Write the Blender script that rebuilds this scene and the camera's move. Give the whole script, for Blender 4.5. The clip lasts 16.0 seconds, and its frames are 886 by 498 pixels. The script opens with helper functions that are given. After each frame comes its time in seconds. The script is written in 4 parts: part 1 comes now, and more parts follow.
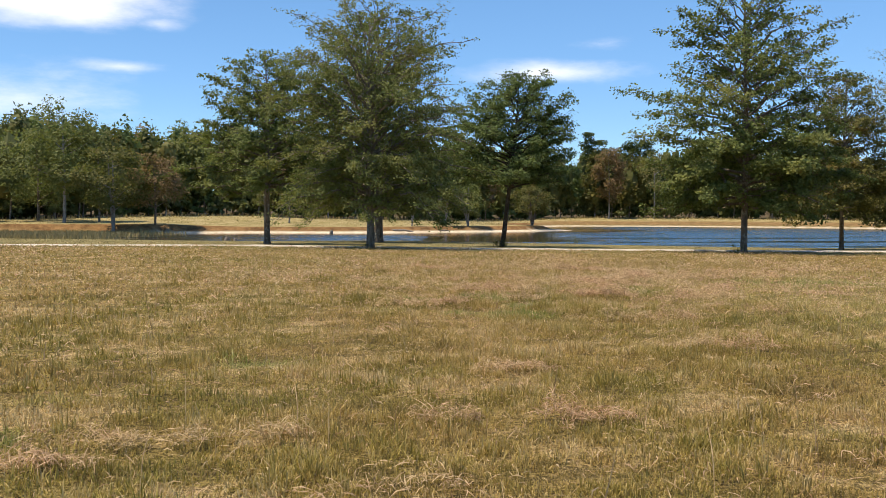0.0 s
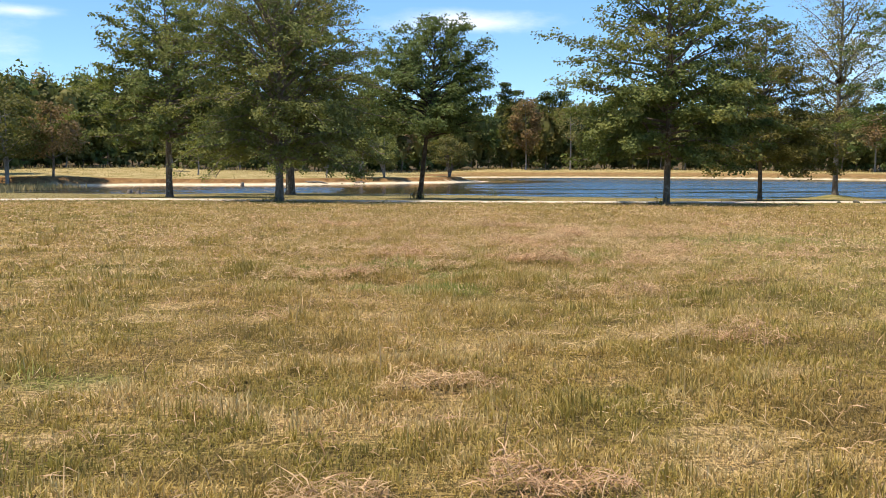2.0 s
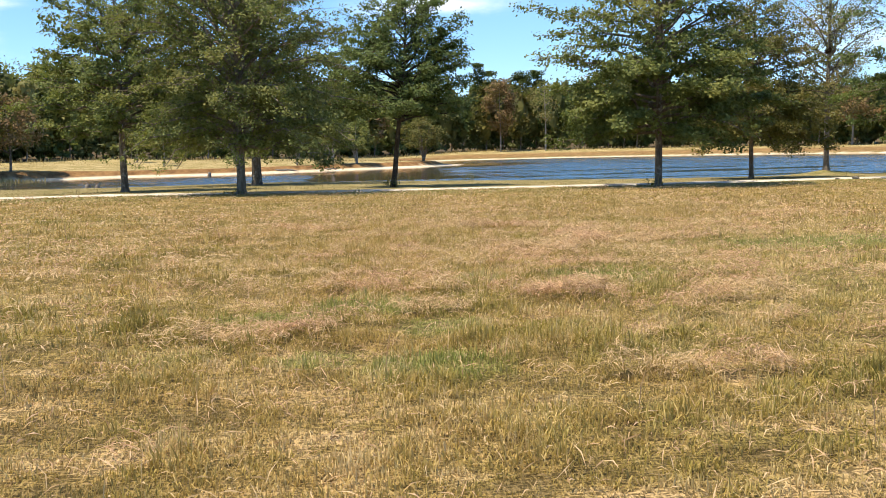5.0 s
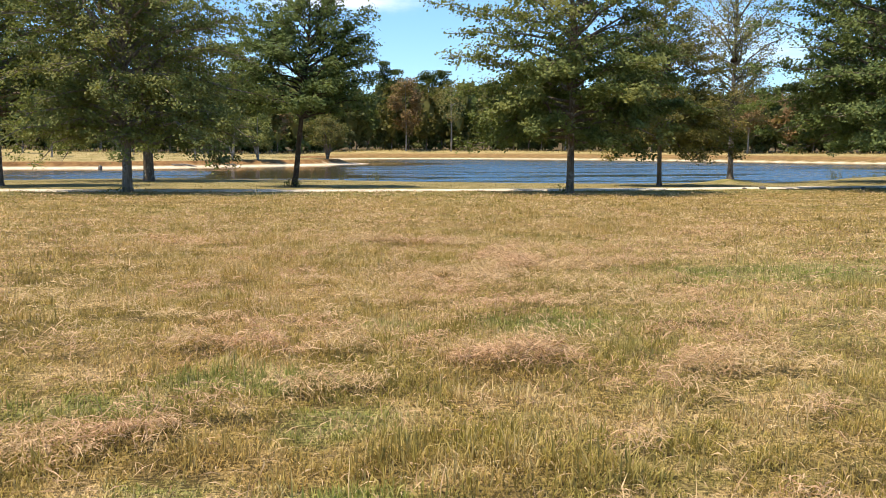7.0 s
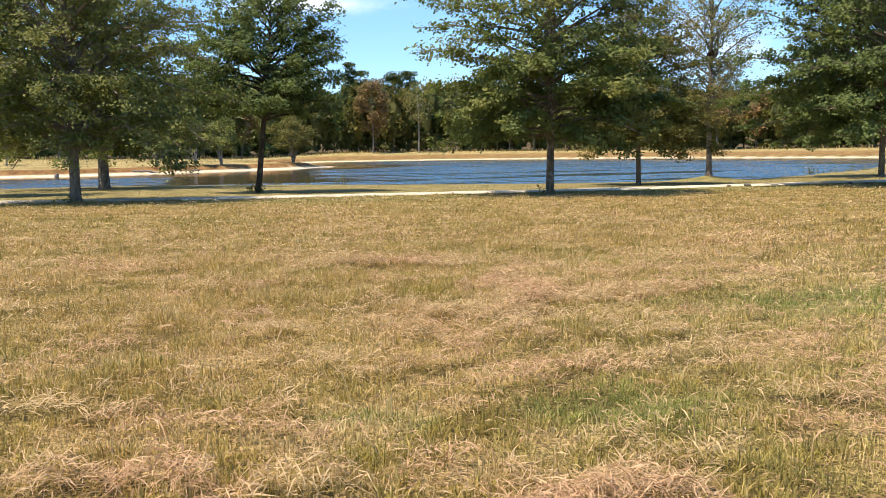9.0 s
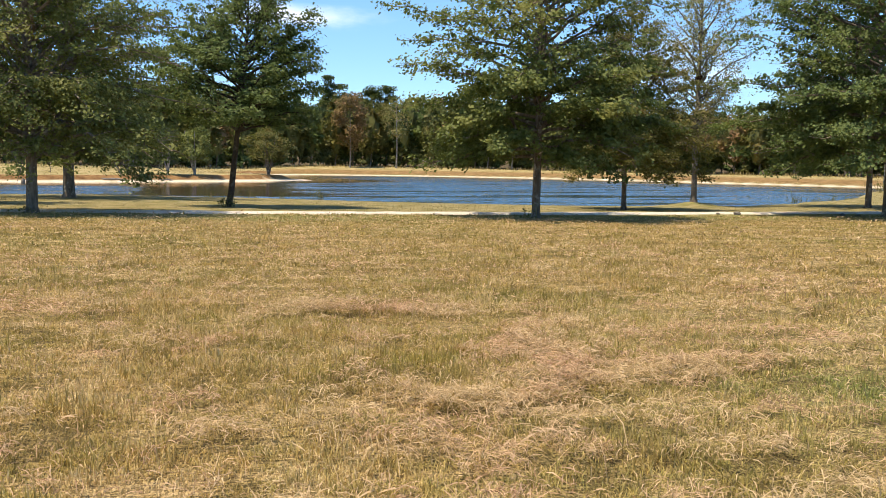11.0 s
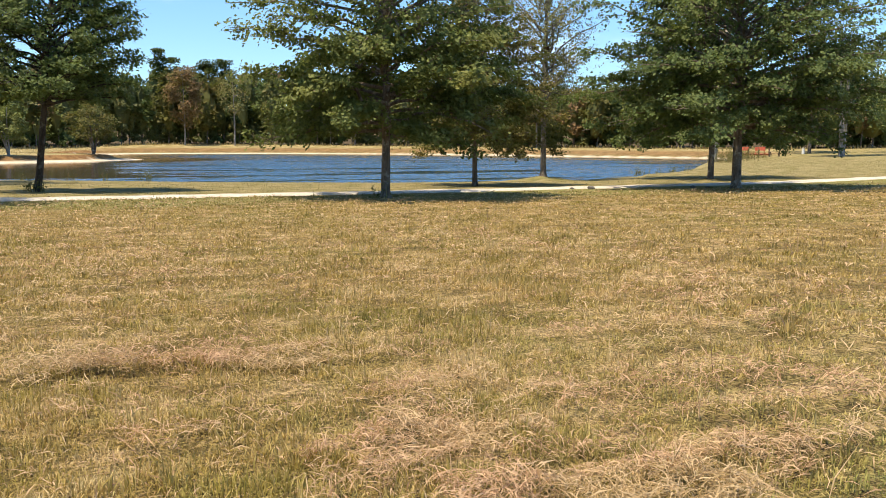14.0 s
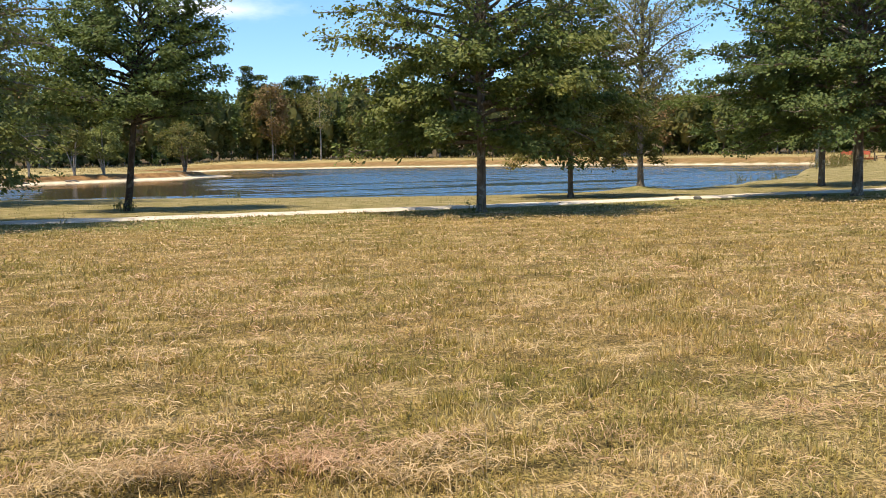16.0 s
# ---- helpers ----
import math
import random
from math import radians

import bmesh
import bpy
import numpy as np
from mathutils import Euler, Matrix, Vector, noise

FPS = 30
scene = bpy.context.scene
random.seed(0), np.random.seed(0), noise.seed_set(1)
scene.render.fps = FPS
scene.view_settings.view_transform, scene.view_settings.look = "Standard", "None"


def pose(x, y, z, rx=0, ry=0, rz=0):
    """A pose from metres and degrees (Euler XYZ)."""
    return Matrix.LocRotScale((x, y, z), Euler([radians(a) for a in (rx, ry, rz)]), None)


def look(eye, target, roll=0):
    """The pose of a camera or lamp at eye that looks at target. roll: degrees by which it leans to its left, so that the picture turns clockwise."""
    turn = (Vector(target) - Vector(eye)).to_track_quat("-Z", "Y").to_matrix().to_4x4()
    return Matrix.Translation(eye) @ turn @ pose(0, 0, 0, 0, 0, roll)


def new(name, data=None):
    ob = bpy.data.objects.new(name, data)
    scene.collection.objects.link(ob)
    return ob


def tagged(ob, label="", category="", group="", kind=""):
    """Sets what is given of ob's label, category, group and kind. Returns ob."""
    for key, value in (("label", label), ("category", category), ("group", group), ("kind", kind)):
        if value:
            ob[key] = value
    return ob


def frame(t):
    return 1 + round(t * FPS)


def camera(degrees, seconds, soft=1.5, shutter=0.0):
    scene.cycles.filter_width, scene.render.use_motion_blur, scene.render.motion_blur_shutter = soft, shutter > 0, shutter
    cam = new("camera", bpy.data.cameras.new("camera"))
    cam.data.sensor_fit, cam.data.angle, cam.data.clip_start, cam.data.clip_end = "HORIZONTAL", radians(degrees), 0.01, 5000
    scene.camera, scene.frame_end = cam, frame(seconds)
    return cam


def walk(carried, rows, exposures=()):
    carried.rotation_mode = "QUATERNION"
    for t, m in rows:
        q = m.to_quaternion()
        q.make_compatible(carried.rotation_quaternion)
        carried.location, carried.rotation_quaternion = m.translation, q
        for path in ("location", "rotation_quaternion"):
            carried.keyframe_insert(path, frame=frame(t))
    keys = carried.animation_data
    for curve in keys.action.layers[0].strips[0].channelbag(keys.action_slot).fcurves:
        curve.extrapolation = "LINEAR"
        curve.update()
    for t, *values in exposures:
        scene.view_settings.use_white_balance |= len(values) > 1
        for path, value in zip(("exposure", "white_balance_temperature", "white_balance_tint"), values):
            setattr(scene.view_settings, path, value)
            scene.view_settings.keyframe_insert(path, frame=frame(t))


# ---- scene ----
cam = camera(51.10, 16.0, soft=0.8)
# seconds, place of the eye in metres, turn in degrees
PATH = [
    (0.0, 0.000, 0.000, 1.500, 87.86, -0.08, 0.52),
    (0.5, 0.041, 0.576, 1.490, 87.74, 0.17, -1.73),
    (1.0, 0.064, 1.158, 1.468, 86.54, -0.35, -1.97),
    (1.5, 0.099, 1.800, 1.482, 84.63, -0.22, -3.72),
    (2.0, 0.121, 2.407, 1.483, 84.86, 0.00, -4.61),
    (2.5, 0.090, 3.005, 1.467, 85.48, 1.33, -3.07),
    (3.0, 0.163, 3.641, 1.546, 85.02, 1.69, -3.87),
    (5.5, 0.371, 6.522, 1.598, 83.25, 1.10, -8.22),
    (6.0, 0.446, 7.068, 1.648, 82.75, 0.29, -11.60),
    (6.5, 0.530, 7.612, 1.689, 83.43, -0.08, -11.25),
    (7.0, 0.580, 8.178, 1.669, 83.66, -0.04, -12.09),
    (7.5, 0.685, 8.835, 1.633, 83.57, 0.02, -13.17),
    (8.0, 0.790, 9.500, 1.669, 84.17, 0.30, -13.49),
    (8.5, 0.823, 10.163, 1.686, 84.75, 0.19, -14.89),
    (9.0, 0.884, 10.776, 1.645, 83.72, 0.93, -14.14),
    (11.5, 1.282, 13.303, 1.765, 84.82, -1.00, -15.74),
    (12.0, 1.432, 13.795, 1.726, 84.38, 1.80, -15.55),
    (12.5, 1.569, 14.295, 1.718, 84.35, 1.74, -16.62),
    (13.0, 1.732, 14.823, 1.741, 82.88, 0.40, -21.29),
    (13.5, 1.979, 15.374, 1.759, 83.96, -0.65, -24.23),
    (14.0, 2.117, 15.922, 1.731, 83.30, -0.13, -25.23),
    (14.5, 2.183, 16.386, 1.740, 82.73, 0.99, -24.92),
    (15.0, 2.280, 16.893, 1.753, 83.55, 1.43, -22.83),
    (15.5, 2.345, 17.468, 1.763, 83.91, 1.80, -20.79),
    (16.0, 2.451, 18.014, 1.727, 84.04, 1.05, -20.14),
]
# ---- light ----
SUN_TO = Vector((-0.34, -0.10, 0.93)).normalized()
walk(cam, [(t, pose(*row)) for t, *row in PATH], exposures=[(0.0, 0.38, 7300, 10), (1.0, 0.66, 7300, 10), (2.0, 0.64, 7300, 10), (3.0, 0.80, 7300, 10), (5.5, 0.82, 7400, 10), (7.5, 0.75, 7400, 10), (8.5, 0.70, 7400, 10), (9.0, 0.83, 7400, 10), (11.5, 0.72, 7400, 10), (12.5, 0.74, 7400, 10), (16.0, 0.72, 7400, 10)])

world = bpy.data.worlds.new("sky")
scene.world = world
world.use_nodes = True


def build_sky():
    nt = world.node_tree
    nt.nodes.clear()
    N, L = nt.nodes.new, nt.links.new
    out, bg = N("ShaderNodeOutputWorld"), N("ShaderNodeBackground")
    sky = N("ShaderNodeTexSky")
    sky.sky_type, sky.sun_disc = "NISHITA", False
    sky.sun_elevation = math.asin(SUN_TO.z)
    sky.sun_rotation = math.atan2(-SUN_TO.x, SUN_TO.y)
    sky.altitude, sky.air_density, sky.dust_density, sky.ozone_density = 300, 0.8, 0.05, 4.0
    co = N("ShaderNodeTexCoord")
    # clouds: (yaw to the right, elevation, half width, half height) in degrees, broken up by noise
    sep = N("ShaderNodeSeparateXYZ")
    L(co.outputs["Generated"], sep.inputs[0])

    def m(op, a, b=None, c=None):
        n = N("ShaderNodeMath")
        n.operation = op
        for i, v in enumerate((a, b, c)):
            if v is None:
                continue
            if isinstance(v, (int, float)):
                n.inputs[i].default_value = v
            else:
                L(v, n.inputs[i])
        return n.outputs[0]

    yaw = m("MULTIPLY", m("ARCTAN2", sep.outputs[0], sep.outputs[1]), 57.3)
    elev = m("MULTIPLY", m("ARCSINE", sep.outputs[2]), 57.3)
    noise_a = N("ShaderNodeTexNoise")
    mp = N("ShaderNodeMapping")
    mp.inputs["Scale"].default_value = (1.0, 1.0, 3.2)
    L(co.outputs["Generated"], mp.inputs["Vector"])
    L(mp.outputs[0], noise_a.inputs["Vector"])
    noise_a.inputs["Scale"].default_value = 7.0
    noise_a.inputs["Detail"].default_value = 7.0
    noise_a.inputs["Roughness"].default_value = 0.6
    total = None
    for cy, ce, wy, we, gain in ((-24.5, 12.8, 9.0, 2.4, 1.2), (5.5, 8.6, 5.5, 0.9, 0.75), (-19.5, 8.5, 3.0, 0.45, 0.55), (-17.5, 11.0, 1.6, 0.5, 0.4),
                                 (-26, 6.5, 9.0, 2.2, 0.45), (9.0, 10.2, 2.5, 0.5, 0.25), (31.0, 5.5, 6.0, 1.6, 0.3), (-60, 14, 16, 4, 0.8), (75, 18, 14, 4, 0.7)):
        dx = m("DIVIDE", m("SUBTRACT", yaw, float(cy)), float(wy))
        dz = m("DIVIDE", m("SUBTRACT", elev, float(ce)), float(we))
        r = m("SQRT", m("ADD", m("MULTIPLY", dx, dx), m("MULTIPLY", dz, dz)))
        blob = m("MULTIPLY", m("SUBTRACT", 1.15, r), float(gain))
        total = blob if total is None else m("MAXIMUM", total, blob)
    dens = m("ADD", total, m("MULTIPLY", m("SUBTRACT", noise_a.outputs[0], 0.52), 1.5))
    ramp = N("ShaderNodeMapRange")
    ramp.interpolation_type = "SMOOTHSTEP"
    ramp.inputs[1].default_value, ramp.inputs[2].default_value = 0.0, 1.0
    L(dens, ramp.inputs[0])
    mix = N("ShaderNodeMix")
    mix.data_type = "RGBA"
    L(m("MULTIPLY", ramp.outputs[0], 0.64), mix.inputs[0])
    deep = N("ShaderNodeHueSaturation")
    deep.inputs["Saturation"].default_value, deep.inputs["Value"].default_value = 1.1, 1.0
    L(sky.outputs[0], deep.inputs["Color"])
    cyan = N("ShaderNodeMix")
    cyan.data_type, cyan.blend_type = "RGBA", "MULTIPLY"
    cyan.inputs[0].default_value = 1.0
    # clear autumn air: the sky stays blue down to the horizon
    low = N("ShaderNodeMapRange")
    low.interpolation_type = "SMOOTHSTEP"
    low.inputs[1].default_value, low.inputs[2].default_value = 0.0, 16.0
    L(elev, low.inputs[0])
    tint = N("ShaderNodeMix")
    tint.data_type = "RGBA"
    L(low.outputs[0], tint.inputs[0])
    tint.inputs[6].default_value, tint.inputs[7].default_value = (0.60, 0.735, 0.90, 1), (0.80, 0.95, 1.02, 1)
    L(tint.outputs[2], cyan.inputs[7])
    L(deep.outputs[0], cyan.inputs[6])
    L(cyan.outputs[2], mix.inputs[6])
    mix.inputs[7].default_value = (8.0, 7.9, 8.5, 1)
    L(mix.outputs[2], bg.inputs[0])
    bg.inputs[1].default_value = SKY_STRENGTH
    L(bg.outputs[0], out.inputs[0])


SKY_STRENGTH = 0.15
build_sky()
sun = new("sun", bpy.data.lights.new("sun", "SUN"))
sun.data.energy, sun.data.angle, sun.data.color = 4.4, radians(0.55), (1.0, 0.915, 0.80)
sun.matrix_world = look(SUN_TO * 100, (0, 0, 0))


# ---- materials ----
class Mat:
    """A small builder for node materials."""

    def __init__(self, name, rough=0.9, spec=0.3):
        self.mat = bpy.data.materials.new(name)
        self.mat.use_nodes = True
        self.nt = self.mat.node_tree
        self.bsdf = self.nt.nodes["Principled BSDF"]
        self.bsdf.inputs["Roughness"].default_value = rough
        self.bsdf.inputs["Specular IOR Level"].default_value = spec

    def node(self, kind, **ins):
        n = self.nt.nodes.new(kind)
        for k, v in ins.items():
            self.put(n.inputs[k.replace("_", " ")], v)
        return n

    def put(self, socket, v):
        if isinstance(v, bpy.types.NodeSocket):
            self.nt.links.new(v, socket)
        else:
            socket.default_value = v

    def place(self):
        return self.node("ShaderNodeNewGeometry").outputs["Position"]

    def noise(self, scale, detail=4, rough=0.55, stretch=None, vec=None):
        v = vec or self.place()
        if stretch:
            mp = self.node("ShaderNodeMapping", Vector=v)
            mp.inputs["Scale"].default_value = stretch
            v = mp.outputs[0]
        n = self.node("ShaderNodeTexNoise", Vector=v, Scale=scale, Detail=detail, Roughness=rough)
        return n.outputs[0]

    def island(self):
        return self.node("ShaderNodeNewGeometry").outputs["Random Per Island"]

    def attr(self, name):
        n = self.node("ShaderNodeAttribute")
        n.attribute_name = name
        return n.outputs["Fac"]

    def span(self, v, a, b, lo=0.0, hi=1.0):
        n = self.node("ShaderNodeMapRange")
        for i, x in enumerate((v, a, b, lo, hi)):
            self.put(n.inputs[i], x)
        return n.outputs[0]

    def math(self, op, a, b):
        n = self.node("ShaderNodeMath")
        n.operation = op
        self.put(n.inputs[0], a), self.put(n.inputs[1], b)
        return n.outputs[0]

    def mix(self, f, a, b):
        n = self.node("ShaderNodeMix")
        n.data_type = "RGBA"
        self.put(n.inputs[0], f)
        self.put(n.inputs[6], a if isinstance(a, bpy.types.NodeSocket) else (*a, 1))
        self.put(n.inputs[7], b if isinstance(b, bpy.types.NodeSocket) else (*b, 1))
        return n.outputs[2]

    def ramp(self, v, *stops):
        n = self.node("ShaderNodeValToRGB", Fac=v)
        e = n.color_ramp.elements
        while len(e) < len(stops):
            e.new(0.5)
        for el, (p, c) in zip(e, stops):
            el.position, el.color = p, (*c, 1)
        return n.outputs[0]

    def colour(self, c):
        self.put(self.bsdf.inputs["Base Color"], c if isinstance(c, bpy.types.NodeSocket) else (*c, 1))
        return self

    def bump(self, h, strength=0.5, dist=0.05):
        n = self.node("ShaderNodeBump", Strength=strength, Distance=dist, Height=h)
        self.put(self.bsdf.inputs["Normal"], n.outputs[0])
        return self

    def thin(self, share, colour):
        """Light that passes through a leaf or blade."""
        tr = self.node("ShaderNodeBsdfTranslucent", Color=colour)
        mx = self.node("ShaderNodeMixShader", Fac=share)
        out = self.nt.nodes["Material Output"]
        self.put(mx.inputs[1], self.bsdf.outputs[0]), self.put(mx.inputs[2], tr.outputs[0])
        self.put(out.inputs[0], mx.outputs[0])
        return self


GREEN, OLIVE, TAN, STRAW = (0.22, 0.215, 0.037), (0.37, 0.29, 0.060), (0.54, 0.368, 0.122), (0.76, 0.54, 0.27)


# fresh green growth: place and radii of each patch, in metres
FRESH = ((0.54, 13.78, 0.55, 0.3), (1.0, 12.87, 0.32, 0.35), (-0.28, 13.39, 0.4, 0.25), (0.08, 12.02, 0.3, 0.25), (3.03, 15.24, 0.55, 0.42), (1.62, 15.45, 0.35, 0.25), (-2.8, 5.51, 0.35, 0.3), (-1.71, 8.09, 0.35, 0.25), (6.99, 18.18, 1.8, 0.9), (0.87, 11.67, 0.5, 0.3))


def field_tone(m):
    """Dry autumn meadow: tan with olive and green patches, at two scales."""
    big = m.noise(0.16, 3)
    mid = m.noise(1.1, 4)
    v = m.math("ADD", m.math("MULTIPLY", big, 0.55), m.math("MULTIPLY", mid, 0.45))
    sep = m.node("ShaderNodeSeparateXYZ", Vector=m.place())
    x, y = sep.outputs[0], sep.outputs[1]
    v = m.math("ADD", v, m.span(y, 4.0, 17.0, -0.042, 0.0))
    dry = m.ramp(v, (0.33, GREEN), (0.43, OLIVE), (0.56, TAN), (0.72, TAN))
    ragged = m.span(m.noise(2.6, 4, 0.65), 0.3, 0.7, -0.55, 0.55)

    def spot(cx, cy, rx, ry, edge):
        off = m.node("ShaderNodeCombineXYZ", X=m.math("DIVIDE", m.math("SUBTRACT", x, cx), rx), Y=m.math("DIVIDE", m.math("SUBTRACT", y, cy), ry))
        away = m.node("ShaderNodeVectorMath", Vector=off.outputs[0])
        away.operation = "LENGTH"
        return m.span(m.math("ADD", away.outputs["Value"], ragged), edge, 1.35, 1.0, 0.0)

    # a paler, yellow-green sweep of taller growth on the eastern side
    tone = m.mix(m.math("MULTIPLY", spot(7.8, 15.5, 5.0, 6.5, 0.6), 0.75), dry, (0.50, 0.45, 0.15))
    fresh = m.span(m.noise(0.55, 4, 0.6, (1.0, 1.0, 0.0)), 0.60, 0.70, 0, 0.5)
    for patch in FRESH:
        fresh = m.math("MAXIMUM", fresh, spot(*patch, 0.55))
    tone = m.mix(m.math("MULTIPLY", fresh, 0.9), tone, (0.265, 0.36, 0.085))
    # greener growth towards the tree row, its half shade mixed into the colour
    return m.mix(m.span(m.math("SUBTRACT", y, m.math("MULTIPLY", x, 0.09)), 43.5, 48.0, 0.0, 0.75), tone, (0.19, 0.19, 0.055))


def clump_tone(m):
    """Light and dark clumps, from a hand's width to mower swaths painted with lit tops and dark hollows."""
    swath_shade = m.noise(0.9, 4, 0.65, (0.5, 1.0, 0.0))
    wide = m.noise(2.2, 4, 0.62, (0.6, 1.0, 0.0))
    small = m.noise(6.5, 3, 0.6, (0.7, 1.0, 0.0))
    return m.math("ADD", m.math("MULTIPLY", swath_shade, 0.36), m.math("ADD", m.math("MULTIPLY", wide, 0.38), m.math("MULTIPLY", small, 0.26)))


def mat_ground():
    m = Mat("meadow_ground", 1.0, 0.1)
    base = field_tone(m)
    # fine grain of dark brown, standing for shade between the blades
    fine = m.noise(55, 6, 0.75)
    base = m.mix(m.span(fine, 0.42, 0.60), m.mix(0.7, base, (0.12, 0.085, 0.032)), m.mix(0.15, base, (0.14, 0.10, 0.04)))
    clump = clump_tone(m)
    base = m.mix(m.span(clump, 0.505, 0.565, 0, 0.7), base, STRAW)
    base = m.mix(m.span(clump, 0.435, 0.49, 0.8, 0), base, (0.15, 0.11, 0.04))
    # the thatch: crossed fibres over gaps painted dark for the shade between them
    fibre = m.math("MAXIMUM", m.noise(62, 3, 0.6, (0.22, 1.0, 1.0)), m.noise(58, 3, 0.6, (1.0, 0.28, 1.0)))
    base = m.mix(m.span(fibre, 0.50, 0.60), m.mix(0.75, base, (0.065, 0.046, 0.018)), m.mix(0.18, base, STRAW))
    lawn = m.mix(m.span(m.noise(0.9, 5, 0.6), 0.4, 0.65), (0.19, 0.165, 0.06), (0.35, 0.28, 0.14))
    base = m.mix(m.attr("lawn"), base, lawn)
    # greener grass; along the path the trees' shade is painted in too
    verge = m.mix(m.span(m.noise(1.3, 5, 0.65), 0.38, 0.62), (0.15, 0.16, 0.045), (0.30, 0.26, 0.10))
    base = m.mix(m.attr("verge"), base, verge)
    bank = m.mix(m.span(m.noise(0.35, 5, 0.65), 0.38, 0.62), (0.25, 0.205, 0.08), (0.42, 0.335, 0.17))
    base = m.mix(m.attr("bank"), base, bank)
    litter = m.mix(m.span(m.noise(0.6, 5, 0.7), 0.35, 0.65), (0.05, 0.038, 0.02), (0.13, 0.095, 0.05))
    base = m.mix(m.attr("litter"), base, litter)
    clay = m.mix(m.span(m.noise(0.8, 5, 0.7), 0.35, 0.65), (0.11, 0.058, 0.024), (0.29, 0.165, 0.07))
    base = m.mix(m.attr("clay"), base, clay)
    sand = m.mix(m.span(m.noise(1.2, 5, 0.6), 0.35, 0.65), (0.50, 0.40, 0.27), (0.72, 0.63, 0.48))
    base = m.mix(m.attr("sand"), base, sand)
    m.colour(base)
    m.bump(m.math("ADD", m.noise(14, 6, 0.7), m.math("MULTIPLY", fibre, 0.5)), 0.9, 0.08)
    return m.mat


def mat_blades(name, dry):
    m = Mat(name, 0.65, 0.25)
    r = m.island()
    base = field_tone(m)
    clump = clump_tone(m)
    if dry:
        bleached = m.mix(r, (0.74, 0.56, 0.32), (0.30, 0.21, 0.09))
        russet = m.mix(r, (0.72, 0.48, 0.30), (0.29, 0.16, 0.085))
        c = m.mix(m.span(m.noise(0.9, 3), 0.42, 0.58, 0.1, 0.85), bleached, russet)
    else:
        own = m.ramp(r, (0.0, (0.08, 0.066, 0.018)), (0.25, (0.21, 0.185, 0.038)), (0.5, (0.38, 0.29, 0.075)), (0.75, (0.56, 0.40, 0.15)), (1.0, (0.78, 0.59, 0.31)))
        c = m.mix(0.42, base, own)
        c = m.mix(m.span(clump, 0.505, 0.565, 0, 0.75), c, m.mix(r, (0.38, 0.275, 0.11), (0.78, 0.60, 0.33)))
        c = m.mix(m.span(clump, 0.435, 0.49, 0.75, 0), c, m.mix(0.35, (0.13, 0.10, 0.035), base))
    m.colour(c)
    m.thin(0.36, c)
    return m.mat


def mat_leaf(name, dark, light, odd, share=0.36):
    m = Mat(name, 0.6, 0.25)
    r = m.island()
    c = m.mix(r, dark, light)
    c = m.mix(m.span(m.noise(0.35, 3), 0.52, 0.72, 0, 0.8), c, odd)
    m.colour(c)
    m.thin(share, m.mix(0.5, c, (0.21, 0.26, 0.05)))
    return m.mat


def mat_bark(name, a, b, scale=9.0, lichen=0.75):
    m = Mat(name, 0.95, 0.15)
    streak = m.noise(scale, 6, 0.7, (1.0, 1.0, 0.22))
    c = m.mix(m.span(streak, 0.35, 0.65), a, b)
    c = m.mix(m.span(m.noise(3.4, 5, 0.65), 0.54, 0.66, 0, lichen), c, (0.40, 0.39, 0.34))
    m.colour(c)
    m.bump(streak, 0.9, 0.04)
    return m.mat


def mat_gravel():
    m = Mat("pale_gravel", 0.95, 0.2)
    c = m.mix(m.span(m.noise(1.6, 6, 0.7), 0.35, 0.68), (0.44, 0.385, 0.30), (0.70, 0.64, 0.55))
    v = m.node("ShaderNodeTexVoronoi", Vector=m.place(), Scale=22.0)
    c = m.mix(m.span(v.outputs["Distance"], 0.0, 0.6, 0.25, 0.0), c, (0.24, 0.2, 0.15))
    m.colour(c)
    m.bump(v.outputs["Distance"], 0.6, 0.03)
    return m.mat


